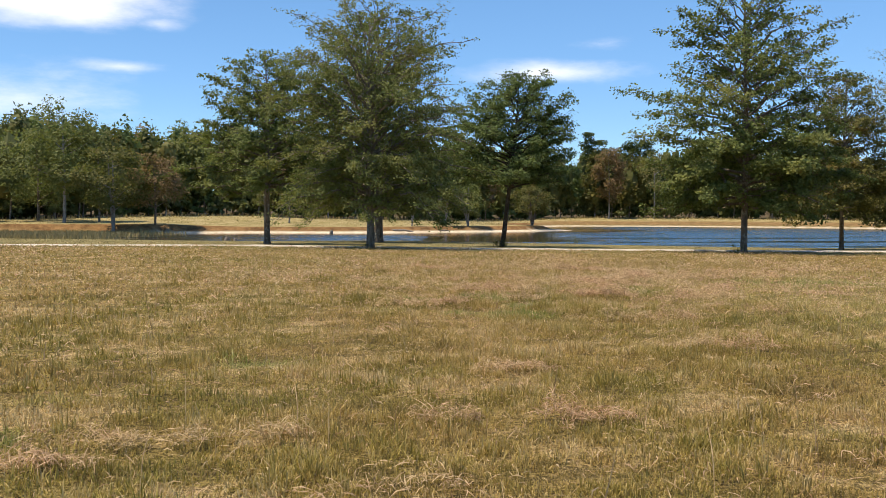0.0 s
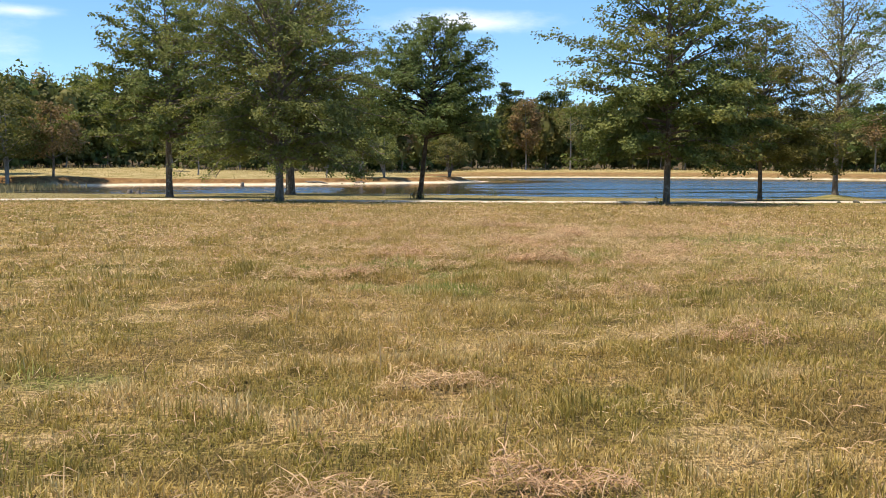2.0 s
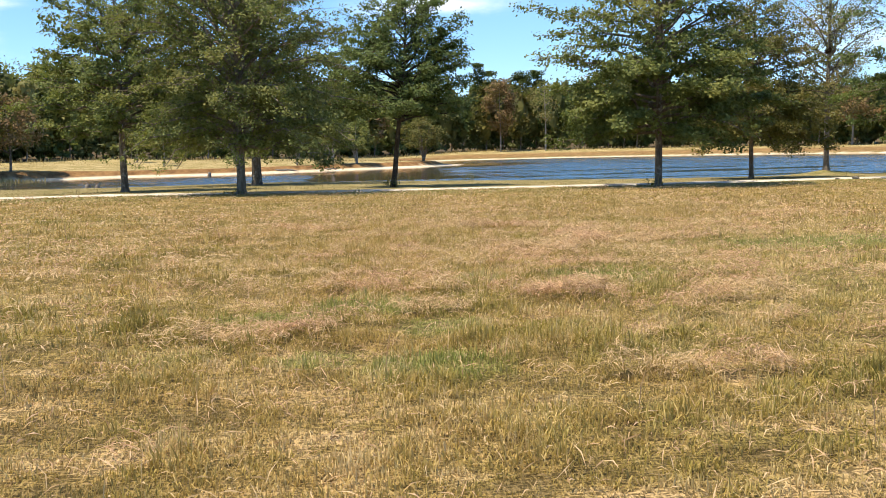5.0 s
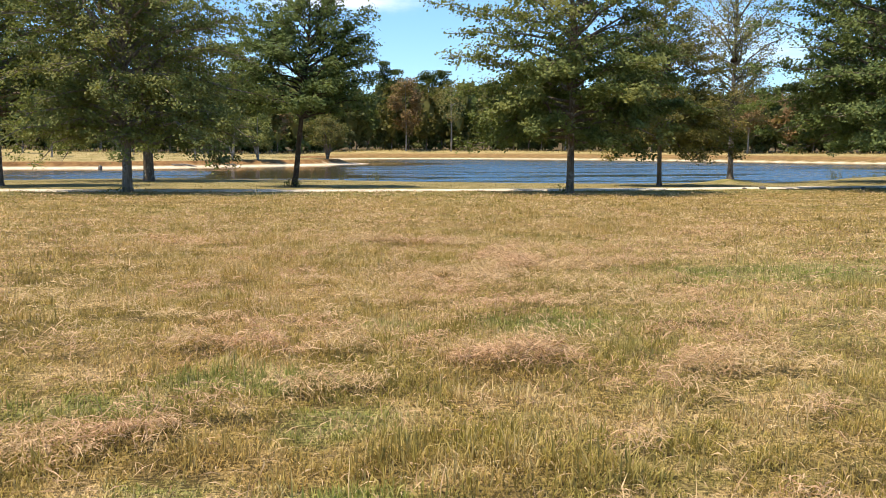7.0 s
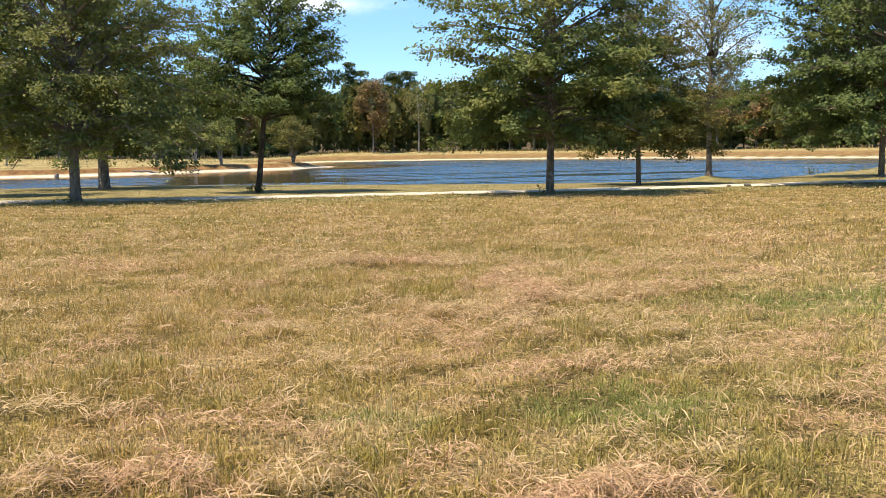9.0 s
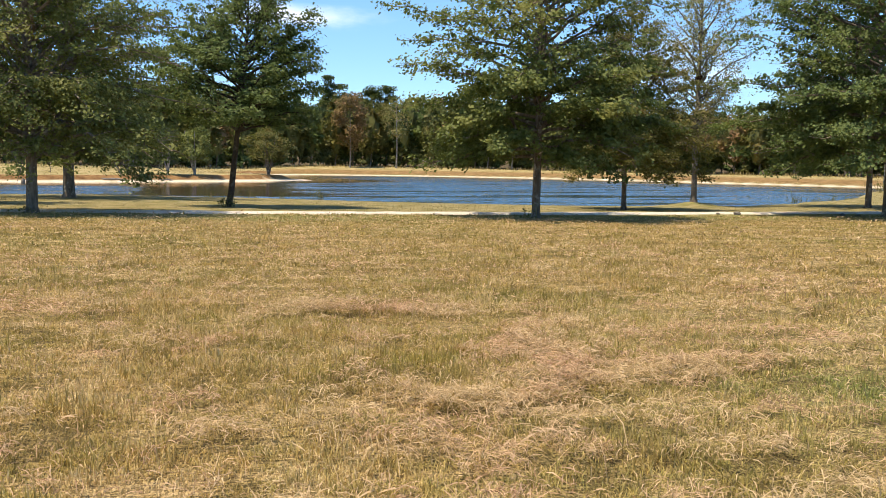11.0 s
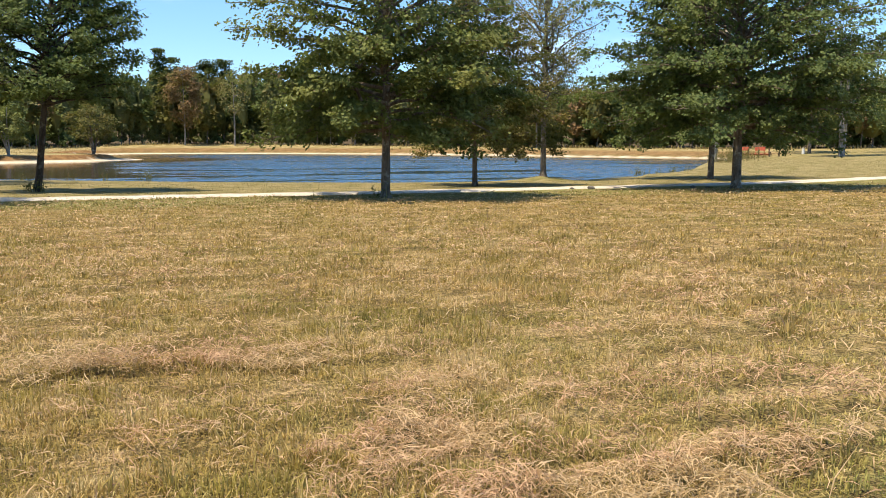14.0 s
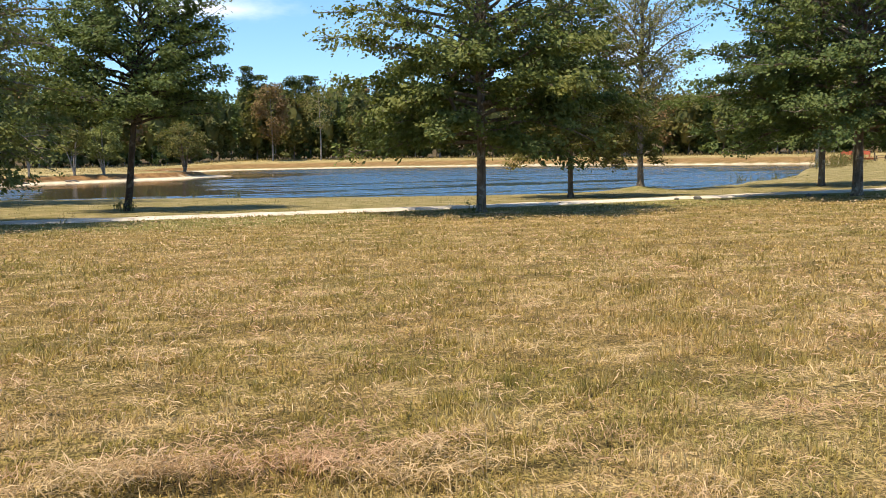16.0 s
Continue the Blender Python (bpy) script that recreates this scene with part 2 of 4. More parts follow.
def mat_water():
    m = Mat("pond_water", 0.08, 0.5)
    m.bsdf.inputs["IOR"].default_value = 1.33
    # where lee is high, brown paints the trees' reflection into the base colour
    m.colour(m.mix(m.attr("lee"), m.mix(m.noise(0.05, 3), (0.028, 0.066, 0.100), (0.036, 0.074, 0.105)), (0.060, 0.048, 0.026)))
    # wind ripples in long drifts; calm water in dark streaks, in the lee of the spit and under the far bank
    drift = m.noise(0.33, 4, 0.62, (0.10, 1.0, 1.0))
    broad = m.noise(0.035, 3, 0.5, (0.5, 1.2, 1.0))
    wind = m.span(m.math("ADD", m.math("MULTIPLY", drift, 0.75), m.math("MULTIPLY", broad, 0.25)), 0.445, 0.505, 0.03, 1.0)
    amount = m.math("MULTIPLY", m.math("MULTIPLY", wind, 2.1), m.span(m.attr("lee"), 0.0, 1.0, 1.0, 0.015))
    chop = m.node("ShaderNodeTexNoise", Vector=m.node("ShaderNodeMapping", Vector=m.place(), Scale=(0.9, 1.6, 1.0)).outputs[0], Scale=1.4, Detail=5.0, Roughness=0.6)
    swell = m.node("ShaderNodeTexNoise", Vector=m.node("ShaderNodeMapping", Vector=m.place(), Scale=(0.35, 1.3, 1.0)).outputs[0], Scale=0.35, Detail=3.0)
    tilt = []
    for axis in (0, 1):
        a = m.node("ShaderNodeSeparateXYZ", Vector=chop.outputs["Color"]).outputs[axis]
        b = m.node("ShaderNodeSeparateXYZ", Vector=swell.outputs["Color"]).outputs[axis]
        tilt.append(m.math("MULTIPLY", m.math("SUBTRACT", m.math("ADD", m.math("MULTIPLY", a, 0.75), m.math("MULTIPLY", b, 0.25)), 0.5), amount))
    # the faces of ripples that lean to the near shore are the ones in sight
    way = m.node("ShaderNodeCombineXYZ", X=tilt[0], Y=m.math("SUBTRACT", tilt[1], m.math("MULTIPLY", amount, 0.075)), Z=1.0)
    unit = m.node("ShaderNodeVectorMath", Vector=way.outputs[0])
    unit.operation = "NORMALIZE"
    m.put(m.bsdf.inputs["Normal"], unit.outputs[0])
    return m.mat


M_GROUND, M_GRASS, M_HAY, M_GRAVEL, M_WATER = mat_ground(), mat_blades("meadow_blades", False), mat_blades("dry_straw", True), mat_gravel(), mat_water()
M_BARK = mat_bark("grey_brown_bark", (0.078, 0.058, 0.040), (0.225, 0.18, 0.14))
M_BARK_DARK = mat_bark("dark_brown_bark", (0.030, 0.023, 0.017), (0.085, 0.066, 0.05), lichen=0.2)
M_BARK_MID = mat_bark("brown_grey_bark", (0.10, 0.078, 0.058), (0.25, 0.21, 0.17))
M_BARK_PALE = mat_bark("pale_grey_bark", (0.16, 0.14, 0.115), (0.34, 0.31, 0.27))
LEAF = {
    "oak": mat_leaf("oak_leaves", (0.065, 0.094, 0.025), (0.200, 0.235, 0.070), (0.238, 0.225, 0.059)),
    "dark": mat_leaf("dark_leaves", (0.052, 0.086, 0.027), (0.157, 0.210, 0.068), (0.184, 0.210, 0.059)),
    "big": mat_leaf("willow_oak_leaves", (0.088, 0.108, 0.030), (0.215, 0.235, 0.070), (0.25, 0.225, 0.062)),
    "bronze": mat_leaf("turning_leaves", (0.086, 0.090, 0.025), (0.205, 0.180, 0.054), (0.248, 0.165, 0.045)),
    "sparse": mat_leaf("thin_pale_leaves", (0.151, 0.160, 0.054), (0.324, 0.290, 0.126), (0.302, 0.200, 0.072)),
    "yellow": mat_leaf("yellow_green_leaves", (0.065, 0.074, 0.018), (0.167, 0.150, 0.041), (0.216, 0.140, 0.036)),
    "rust": mat_leaf("rust_leaves", (0.16, 0.10, 0.05), (0.32, 0.19, 0.09), (0.18, 0.135, 0.05)),
    "wood": mat_leaf("forest_leaves", (0.065, 0.080, 0.025), (0.189, 0.195, 0.065), (0.227, 0.180, 0.059)),
    "pine": mat_leaf("pine_needles", (0.024, 0.046, 0.014), (0.065, 0.095, 0.029), (0.076, 0.090, 0.023)),
}

# ---- the lie of the land ----
WATER = -1.22
POND = np.array([(-34, 95.5), (-26, 92.5), (-18, 91), (-11, 92.5), (-5, 92), (1, 89), (5, 87.5), (10.5, 84), (15.5, 80.3), (20.7, 77.4), (26, 75.2), (31, 74), (35, 75), (37.5, 75), (40, 73.8),
                 (45, 76.6), (49.5, 78.5), (53.4, 82.6), (58, 85), (67.5, 92), (78, 102), (90, 113), (104, 122), (111, 131), (107, 141), (97, 158), (87, 180), (73, 199), (51, 213),
                 (27, 217), (17, 203), (12, 172), (20.8, 158.8), (15.7, 152), (10.8, 147), (3.6, 142.6), (-4, 138.5), (-11, 134.5), (-18, 132.5), (-26, 134), (-33, 132), (-42, 125), (-62, 125), (-95, 128), (-95, 106), (-60, 101), (-42, 98)], float)
EDGE = np.array([(-190, 165), (-120, 152), (-72, 152), (-50, 178), (-28, 196), (-4, 212), (16, 234), (32, 248), (60, 241), (86, 222), (110, 190), (125, 163), (139, 143), (165, 133), (230, 118)], float)
MID_X, MID_Y = (-80, -45, 0, 20, 60, 111, 200), (108, 110, 113, 116, 121, 131, 150)
TRACK_X, TRACK_Y = (-80, -20, 0, 9, 18, 29, 43, 56, 75, 110), (52, 53, 53.6, 55, 56, 57.6, 58.2, 59.6, 63, 71)


def smooth(a, b, v):
    s = np.clip((v - a) / (b - a), 0, 1)
    return s * s * (3 - 2 * s)


def shore_distance(x, y):
    """Metres to the water's edge; negative over the pond."""
    x, y = np.asarray(x, float), np.asarray(y, float)
    best, inside = np.full(x.shape, 1e9), np.zeros(x.shape, bool)
    for (ax, ay), (bx, by) in zip(POND, np.roll(POND, -1, 0)):
        ex, ey = bx - ax, by - ay
        s = np.clip(((x - ax) * ex + (y - ay) * ey) / (ex * ex + ey * ey), 0, 1)
        best = np.minimum(best, np.hypot(x - ax - s * ex, y - ay - s * ey))
        with np.errstate(divide="ignore", invalid="ignore"):
            inside ^= ((ay > y) != (by > y)) & (x < ex * (y - ay) / (ey if ey else 1e-9) + ax)
    return np.where(inside, -best, best)


def rumple(x, y):
    return 0.5 * np.sin(x * 0.9 + 1.3 * np.sin(y * 0.37)) * np.sin(y * 0.8 + np.sin(x * 0.51)) + 0.5 * np.sin(x * 2.3 + y * 1.1) * np.sin(y * 2.0 - x * 0.7)


def ground_height(x, y):
    x, y = np.asarray(x, float), np.asarray(y, float)
    d = shore_distance(x, y)
    near = np.interp(d, (-12, 0, 1.5, 10, 25, 40, 54, 66, 80, 90, 120), (-2.6, WATER, -1.1, -0.92, -0.62, -0.29, 0.04, 0.24, 0.07, 0.0, -0.05))
    near = near + 0.010 * np.clip(x - 60, 0, 90)
    w = d + 0.5 * np.sin(x * 0.7) + 0.4 * np.sin(y * 0.9 + x * 0.3)
    lift = 0.45 * smooth(28, 46, -x) * smooth(2.0, 4.0, w)
    left = lift + np.interp(np.where(d < 0, d, np.maximum(w, 0.02)), (-12, 0, 2.6, 3.5, 10, 60, 110), (-2.6, WATER, -0.95, -0.42, -0.25, 1.05, 1.3))
    far = np.interp(d, (-12, 0, 1.8, 4, 13, 32, 80), (-2.6, WATER, -1.0, -0.7, 0.15, 0.7, 1.0)) - 0.3 * smooth(60, 110, x) * smooth(4, 30, d)
    back = left + (far - left) * smooth(13, 27, x)
    back = back + 6.0 * smooth(66, 105, d)
    t = smooth(-7, 7, y - np.interp(x, MID_X, MID_Y))
    z = near + (back - near) * t
    z = z + 0.32 * np.exp(-((x - 36.46) ** 2 + (y - 72.2) ** 2) / 2.2)
    return z + 0.022 * rumple(x, y) * smooth(0.3, 3, d)


def on_ground(x, y, dz=0.0):
    return float(ground_height(x, y)) + dz


def mesh_from(name, verts, faces, mats, smooth_faces=False, index=None):
    """verts (n,3); faces (m,k) with k = 3 or 4."""
    verts, faces = np.asarray(verts, np.float32), np.asarray(faces, np.int32)
    me = bpy.data.meshes.new(name)
    k = faces.shape[1]
    me.vertices.add(len(verts)), me.loops.add(faces.size), me.polygons.add(len(faces))
    me.vertices.foreach_set("co", verts.ravel())
    me.loops.foreach_set("vertex_index", faces.ravel())
    me.polygons.foreach_set("loop_start", np.arange(0, faces.size, k, dtype=np.int32))
    if index is not None:
        me.polygons.foreach_set("material_index", np.asarray(index, np.int32))
    me.polygons.foreach_set("use_smooth", np.full(len(faces), smooth_faces))
    for mt in mats if isinstance(mats, (list, tuple)) else [mats]:
        me.materials.append(mt)
    me.update(calc_edges=True)
    return me


def steps(*spans):
    out = [spans[0][0]]
    for a, b, s in spans:
        n = max(1, round((b - a) / s))
        out += list(np.linspace(a, b, n + 1)[1:])
    return np.array(out)


def build_ground():
    xs = steps((-2500, -400, 300), (-400, -120, 20), (-120, -50, 3), (-50, 60, 1.2), (60, 125, 1.8), (125, 400, 18), (400, 2500, 300))
    ys = steps((-2500, -300, 300), (-300, -20, 20), (-20, -2, 3), (-2, 60, 0.6), (60, 72, 1.0), (72, 100, 0.55), (100, 128, 1.4), (128, 164, 0.45), (164, 200, 1.5), (200, 240, 0.8), (240, 300, 5), (300, 500, 25), (500, 2500, 250))
    X, Y = np.meshgrid(xs, ys)
    x, y = X.ravel(), Y.ravel()
    z = ground_height(x, y)
    far = np.hypot(x, y - 100)
    z = np.where((far > 300) & (y < 100), 0.5, z)
    nx, ny = len(xs), len(ys)
    i = (np.arange(ny - 1)[:, None] * nx + np.arange(nx - 1)[None, :]).ravel()
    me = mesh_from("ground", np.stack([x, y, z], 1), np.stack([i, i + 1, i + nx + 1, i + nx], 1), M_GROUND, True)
    d = shore_distance(x, y)
    back = smooth(-7, 7, y - np.interp(x, MID_X, MID_Y))
    track = np.interp(x, TRACK_X, TRACK_Y)
    wob = 0.5 * np.sin(x * 0.7) + 0.4 * np.sin(y * 0.9 + x * 0.3)
    leftish = 1 - smooth(13, 27, x)
    masks = {
        "lawn": smooth(-7, -2.5, y - track + 1.2 * np.sin(x * 0.35)) * (1 - back),
        "verge": 0.8 * smooth(-8.5, -4.5, y - track + 1.5 * np.sin(x * 0.3)) * (1 - smooth(-1.5, 0.0, y - track)) * (1 - back) + 0.8 * np.exp(-((x - 36.46) ** 2 + (y - 72.2) ** 2) / 3.0),
        "bank": back * smooth(3.5, 5, d),
        "clay": back * (leftish * (smooth(1.8, 2.6, d + wob) * (1 - smooth(4.0, 5.5, d + wob))) + (1 - leftish) * 0.8 * smooth(2, 4, d) * (1 - smooth(8, 13, d))),
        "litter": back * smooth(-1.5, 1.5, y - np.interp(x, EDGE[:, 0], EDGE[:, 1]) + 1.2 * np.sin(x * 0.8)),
        "sand": back * smooth(-46, -38, x) * (1 - smooth(0.9 + 0.7 * leftish, 1.5 + 1.1 * leftish, d + wob * leftish)),
    }
    masks["sand"] = np.maximum(masks["sand"], np.maximum(np.exp(-((x - 15.96) ** 2 + (y - 50.3) ** 2) / 0.7), 0.7 * np.exp(-((x - 35.83) ** 2 + (y - 52.0) ** 2) / 0.8)))
    for name, v in masks.items():
        me.attributes.new(name, "FLOAT", "POINT").data.foreach_set("value", v.astype(np.float32))
    tagged(new("ground", me), "tan and olive mown autumn meadow with sandy pond banks", "ground", kind="structure")


build_ground()


def build_water():
    xs, ys = np.linspace(-105, 130, 90), np.linspace(66, 232, 90)
    X, Y = np.meshgrid(xs, ys)
    i = (np.arange(89)[:, None] * 90 + np.arange(89)[None, :]).ravel()
    d = shore_distance(xs[None, :] + 0 * Y, Y)
    q = np.stack([i, i + 1, i + 91, i + 90], 1)
    keep = (d.ravel()[q] < 4).any(1)
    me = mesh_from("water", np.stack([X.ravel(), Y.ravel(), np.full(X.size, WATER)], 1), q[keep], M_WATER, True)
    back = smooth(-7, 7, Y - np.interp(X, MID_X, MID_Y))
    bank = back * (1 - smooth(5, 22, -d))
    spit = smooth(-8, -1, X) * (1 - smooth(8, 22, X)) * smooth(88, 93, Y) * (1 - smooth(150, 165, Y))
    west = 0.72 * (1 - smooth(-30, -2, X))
    # calm water, which also takes the painted brown reflection
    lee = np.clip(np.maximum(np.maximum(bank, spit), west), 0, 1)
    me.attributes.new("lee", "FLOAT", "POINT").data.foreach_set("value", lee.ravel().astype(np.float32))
    tagged(new("water", me), "blue wind-rippled pond reflecting sky and trees", "pond", kind="structure")


build_water()


def build_track():
    xs = np.arange(-80, 110, 0.5)
    mid = np.interp(xs, TRACK_X, TRACK_Y)
    mid = np.convolve(np.pad(mid, 12, "edge"), np.ones(25) / 25, "valid")
    v, rows = [], (-1.3, -0.95, 0.0, 0.95, 1.3)
    for r, lift in zip(rows, (-0.05, 0.06, 0.08, 0.06, -0.05)):
        wob = 0.18 * np.sin(xs * 1.1 + r) * np.sin(xs * 0.43 + 2 * r) * (abs(r) > 0.5)
        yy = mid + r + wob
        v.append(np.stack([xs, yy, ground_height(xs, yy) + lift], 1))
    v = np.concatenate(v)
    n = len(xs)
    f = [(a * n + b, a * n + b + 1, (a + 1) * n + b + 1, (a + 1) * n + b) for a in range(4) for b in range(n - 1)]
    tagged(new("gravel_path", mesh_from("gravel_path", v, f, M_GRAVEL, True)), "pale gravel footpath along the row of trees", "path", kind="structure")


build_track()


# ---- trees ----
def tubes(lines, sides=6):
    """Tapered tubes along polylines: a list of (points (n,3), radii (n,))."""
    V, F, base = [], [], 0
    ring = np.linspace(0, 2 * np.pi, sides, endpoint=False)
    for pts, rad in lines:
        n = len(pts)
        d = np.gradient(pts, axis=0)
        d /= np.linalg.norm(d, axis=1, keepdims=True) + 1e-9
        ref = np.where(np.abs(d[:, 2:3]) < 0.9, np.array([[0, 0, 1.0]]), np.array([[1.0, 0, 0]]))
        u = np.cross(ref, d)
        u /= np.linalg.norm(u, axis=1, keepdims=True) + 1e-9
        w = np.cross(d, u)
        V.append((pts[:, None] + rad[:, None, None] * (np.cos(ring)[None, :, None] * u[:, None] + np.sin(ring)[None, :, None] * w[:, None])).reshape(-1, 3))
        a = (np.arange(n - 1)[:, None] * sides + np.arange(sides)[None]).ravel() + base
        b = (np.arange(n - 1)[:, None] * sides + (np.arange(sides)[None] + 1) % sides).ravel() + base
        F.append(np.stack([a, b, b + sides, a + sides], 1))
        base += n * sides
    return np.concatenate(V), np.concatenate(F)


def leaf_mesh(name, centres, size, mat, rng, facing=None, loose=0.45, single=False):
    """Pointed leaves, each two triangles folded along the midrib, or one plain triangle for far foliage.
    facing: the way that each leaf's upper side turns; loose: how far they stray from it."""
    n = len(centres)
    s = size * rng.uniform(0.6, 1.35, (n, 1))
    up = (np.array([[0.0, 0.0, 1.0]]) if facing is None else facing) + rng.normal(0, loose, (n, 3))
    up /= np.linalg.norm(up, axis=1, keepdims=True) + 1e-9
    along = np.cross(up, rng.normal(0, 1, (n, 3)))
    along /= np.linalg.norm(along, axis=1, keepdims=True) + 1e-9
    side = np.cross(up, along)
    a = centres - along * s * 0.5
    b = centres + along * s * 0.5
    if single:
        V = np.stack([a + side * s * 0.42, b, a - side * s * 0.42], 1).reshape(-1, 3)
        return mesh_from(name, V, np.arange(3 * n, dtype=np.int32).reshape(-1, 3), mat)
    l = centres + side * s * 0.36 + up * s * 0.10
    r = centres - side * s * 0.36 + up * s * 0.10
    V = np.stack([a, l, b, r], 1).reshape(-1, 3)
    i = np.arange(n, dtype=np.int32)[:, None] * 4
    F = np.concatenate([i + [[0, 2, 1]], i + [[0, 3, 2]]], 1).reshape(-1, 3)
    return mesh_from(name, V, F, mat)


def spray_facing(c, cell, sway=0.42, out=0.62):
    """Leaves turn up and outward, those of one spray alike."""
    key = np.floor(c / cell)
    hash3 = np.stack([np.sin(key @ np.array(k)) * 43758.5453 % 1.0 for k in ((12.99, 78.23, 37.72), (39.35, 11.14, 83.16), (73.16, 52.24, 9.15))], 1)
    r = np.hypot(c[:, 0], c[:, 1])[:, None] + 0.3
    way = np.concatenate([c[:, :2] / r * out, np.full((len(c), 1), 0.8)], 1)
    return way + (hash3 - 0.5) * 2.4 * sway


def grow(rng, height, radius, base, profile, rise, sag, whorls, trunk_r, lean=(0, 0), leaves=30000, spread=0.22, twig=0.8, fork=1.0, bare=0.0):
    """Trunk, limbs and leaf places of one broadleaf tree that stands at the origin.
    profile(h): crown radius share at height share h of the crown; rise: slope of a limb at its foot, at the crown's bottom and top; sag: how far its end drops."""
    lines, twigs, places = [], [], []
    t = np.linspace(0, 1, 14)
    curve = np.stack([lean[0] * np.sin(t * 1.4) + 0.14 * np.sin(t * 5 + rng.uniform(0, 6)) * t, lean[1] * np.sin(t * 1.4) + 0.14 * np.sin(t * 4 + rng.uniform(0, 6)) * t, t * height * fork - 0.15], 1)
    rad = trunk_r * (1 - t) ** 0.8 * 1.0 + 0.012
    rad[0] *= 1.55
    curve = np.insert(curve, 1, curve[0] + [0, 0, 0.42], 0)
    rad = np.insert(rad, 1, trunk_r * 1.08)
    trunk = (curve, rad)
    for k in range(whorls):
        h = (k + rng.uniform(0, 1)) / whorls
        z0 = base + (height * 0.97 - base) * h
        zf = max(base * 0.75, z0 - radius * profile(h) * rise[1] * 0.4 * h)
        az = k * 2.399 + rng.normal(0, 0.3)
        R = radius * profile(h) * rng.uniform(0.72, 1.12)
        if R < 0.15:
            continue
        foot = np.array([np.interp(zf, curve[:, 2], curve[:, 0]), np.interp(zf, curve[:, 2], curve[:, 1]), min(zf, height * fork * 0.98)])
        s = np.linspace(0, 1, 8)
        slope = rise[0] + (rise[1] - rise[0]) * h
        way = np.array([np.cos(az), np.sin(az)])
        bend = rng.normal(0, 0.18)
        off = R * s
        pts = np.stack([foot[0] + way[0] * off - way[1] * bend * off * s, foot[1] + way[1] * off + way[0] * bend * off * s, foot[2] + slope * off - sag * R * s ** 2.2], 1)
        pts[:, 2] = np.maximum(pts[:, 2], 1.1 + 0.5 * rng.random())
        pts[1:] += rng.normal(0, 0.035 * R, (7, 3)) * [1, 1, 0.6]
        r0 = min(np.interp(zf, curve[:, 2], rad) * 0.55, 0.016 * R + 0.02)
        lines.append((pts, r0 * (1 - s) ** 0.9 + 0.006))
        m = max(4, int(R * 5))
        for j in range(m):
            u = rng.uniform(0.22, 1.0)
            p = np.array([np.interp(u, s, pts[:, c]) for c in range(3)])
            L = (0.35 + 0.32 * R * (1.05 - u)) * rng.uniform(0.6, 1.3) * twig
            a2 = az + rng.choice((-1, 1)) * rng.uniform(0.25, 1.15)
            q = np.linspace(0, 1, 3)
            tw = np.stack([p[0] + np.cos(a2) * L * q, p[1] + np.sin(a2) * L * q, p[2] + L * (rng.uniform(-0.05, 0.45) * q - 0.35 * sag * q ** 2)], 1)
            if j % 2 == 0:
                twigs.append((tw, 0.014 * (1 - q) + 0.004))
            if rng.random() >= bare:
                places.append(tw)
        if rng.random() >= bare:
            places.append(pts[3:])
    seg = [(a, b) for pts in places for a, b in zip(pts[:-1], pts[1:])]
    A, B = np.array([a for a, _ in seg]), np.array([b for _, b in seg])
    w = np.linalg.norm(B - A, axis=1)
    # sprays of about fourteen leaves along the twigs
    n = leaves // 14
    pick = rng.choice(len(seg), n, p=w / w.sum())
    u = rng.random((n, 1))
    spray = A[pick] * (1 - u) + B[pick] * u + rng.normal(0, 1, (n, 3)) * [spread, spread, spread * 0.65]
    c = np.repeat(spray, 14, 0) + rng.normal(0, 1, (n * 14, 3)) * [0.16, 0.16, 0.09]
    c[:, 2] = np.maximum(c[:, 2], 0.7)
    return trunk, lines, twigs, c


def outline(*shares):
    """A crown's radius share from its bottom to its top."""
    return lambda h: float(np.interp(h, (0, 0.12, 0.35, 0.6, 0.85, 1.0), shares))


PIN = outline(0.78, 0.95, 1.0, 0.70, 0.44, 0.10)
COLUMN = outline(0.72, 0.95, 1.0, 0.82, 0.55, 0.08)
BROAD = outline(0.86, 1.0, 0.98, 0.88, 0.66, 0.2)
EGG = outline(0.85, 1.0, 0.95, 0.74, 0.42, 0.06)


def tall(h):
    return 0.55 + 0.45 * math.sin(min(1, h * 1.1) * math.pi) - 0.35 * h


def plant(name, x, y, label, seed, leaf="oak", size=0.16, bark=None, dz=0.0, group="", airy=0.0, skirt=0.0, **kw):
    rng = np.random.default_rng(seed)
    trunk, lines, twigs, c = grow(rng, **kw)
    # the upper crown is thinner, so that sky shows between the limbs
    c = c[rng.random(len(c)) > airy * smooth(0.30, 0.5, c[:, 2] / kw["height"])]
    low = c[(c[:, 2] < 0.37 * kw["height"]) & (rng.random(len(c)) < skirt)]
    c = np.concatenate([c, low + rng.normal(0, 1, low.shape) * [0.18, 0.18, 0.12] - [0, 0, 0.06]])
    root = new(name)
    root.location = (x, y, on_ground(x, y, dz))
    tagged(root, label, "tree", group)
    bark = bark or M_BARK
    new("trunk", mesh_from("trunk", *tubes([trunk], 12), bark, True)).parent = root
    for line in lines:
        new("limb", mesh_from("limb", *tubes([line], 6), bark, True)).parent = root
    ob = tagged(new("twig_spray", mesh_from("twig_spray", *tubes(twigs, 3), bark, True)), kind="stuff")
    ob.parent = root
    new("crown", leaf_mesh("crown", c, size, LEAF[leaf], rng, spray_facing(c, 0.45))).parent = root
    return root


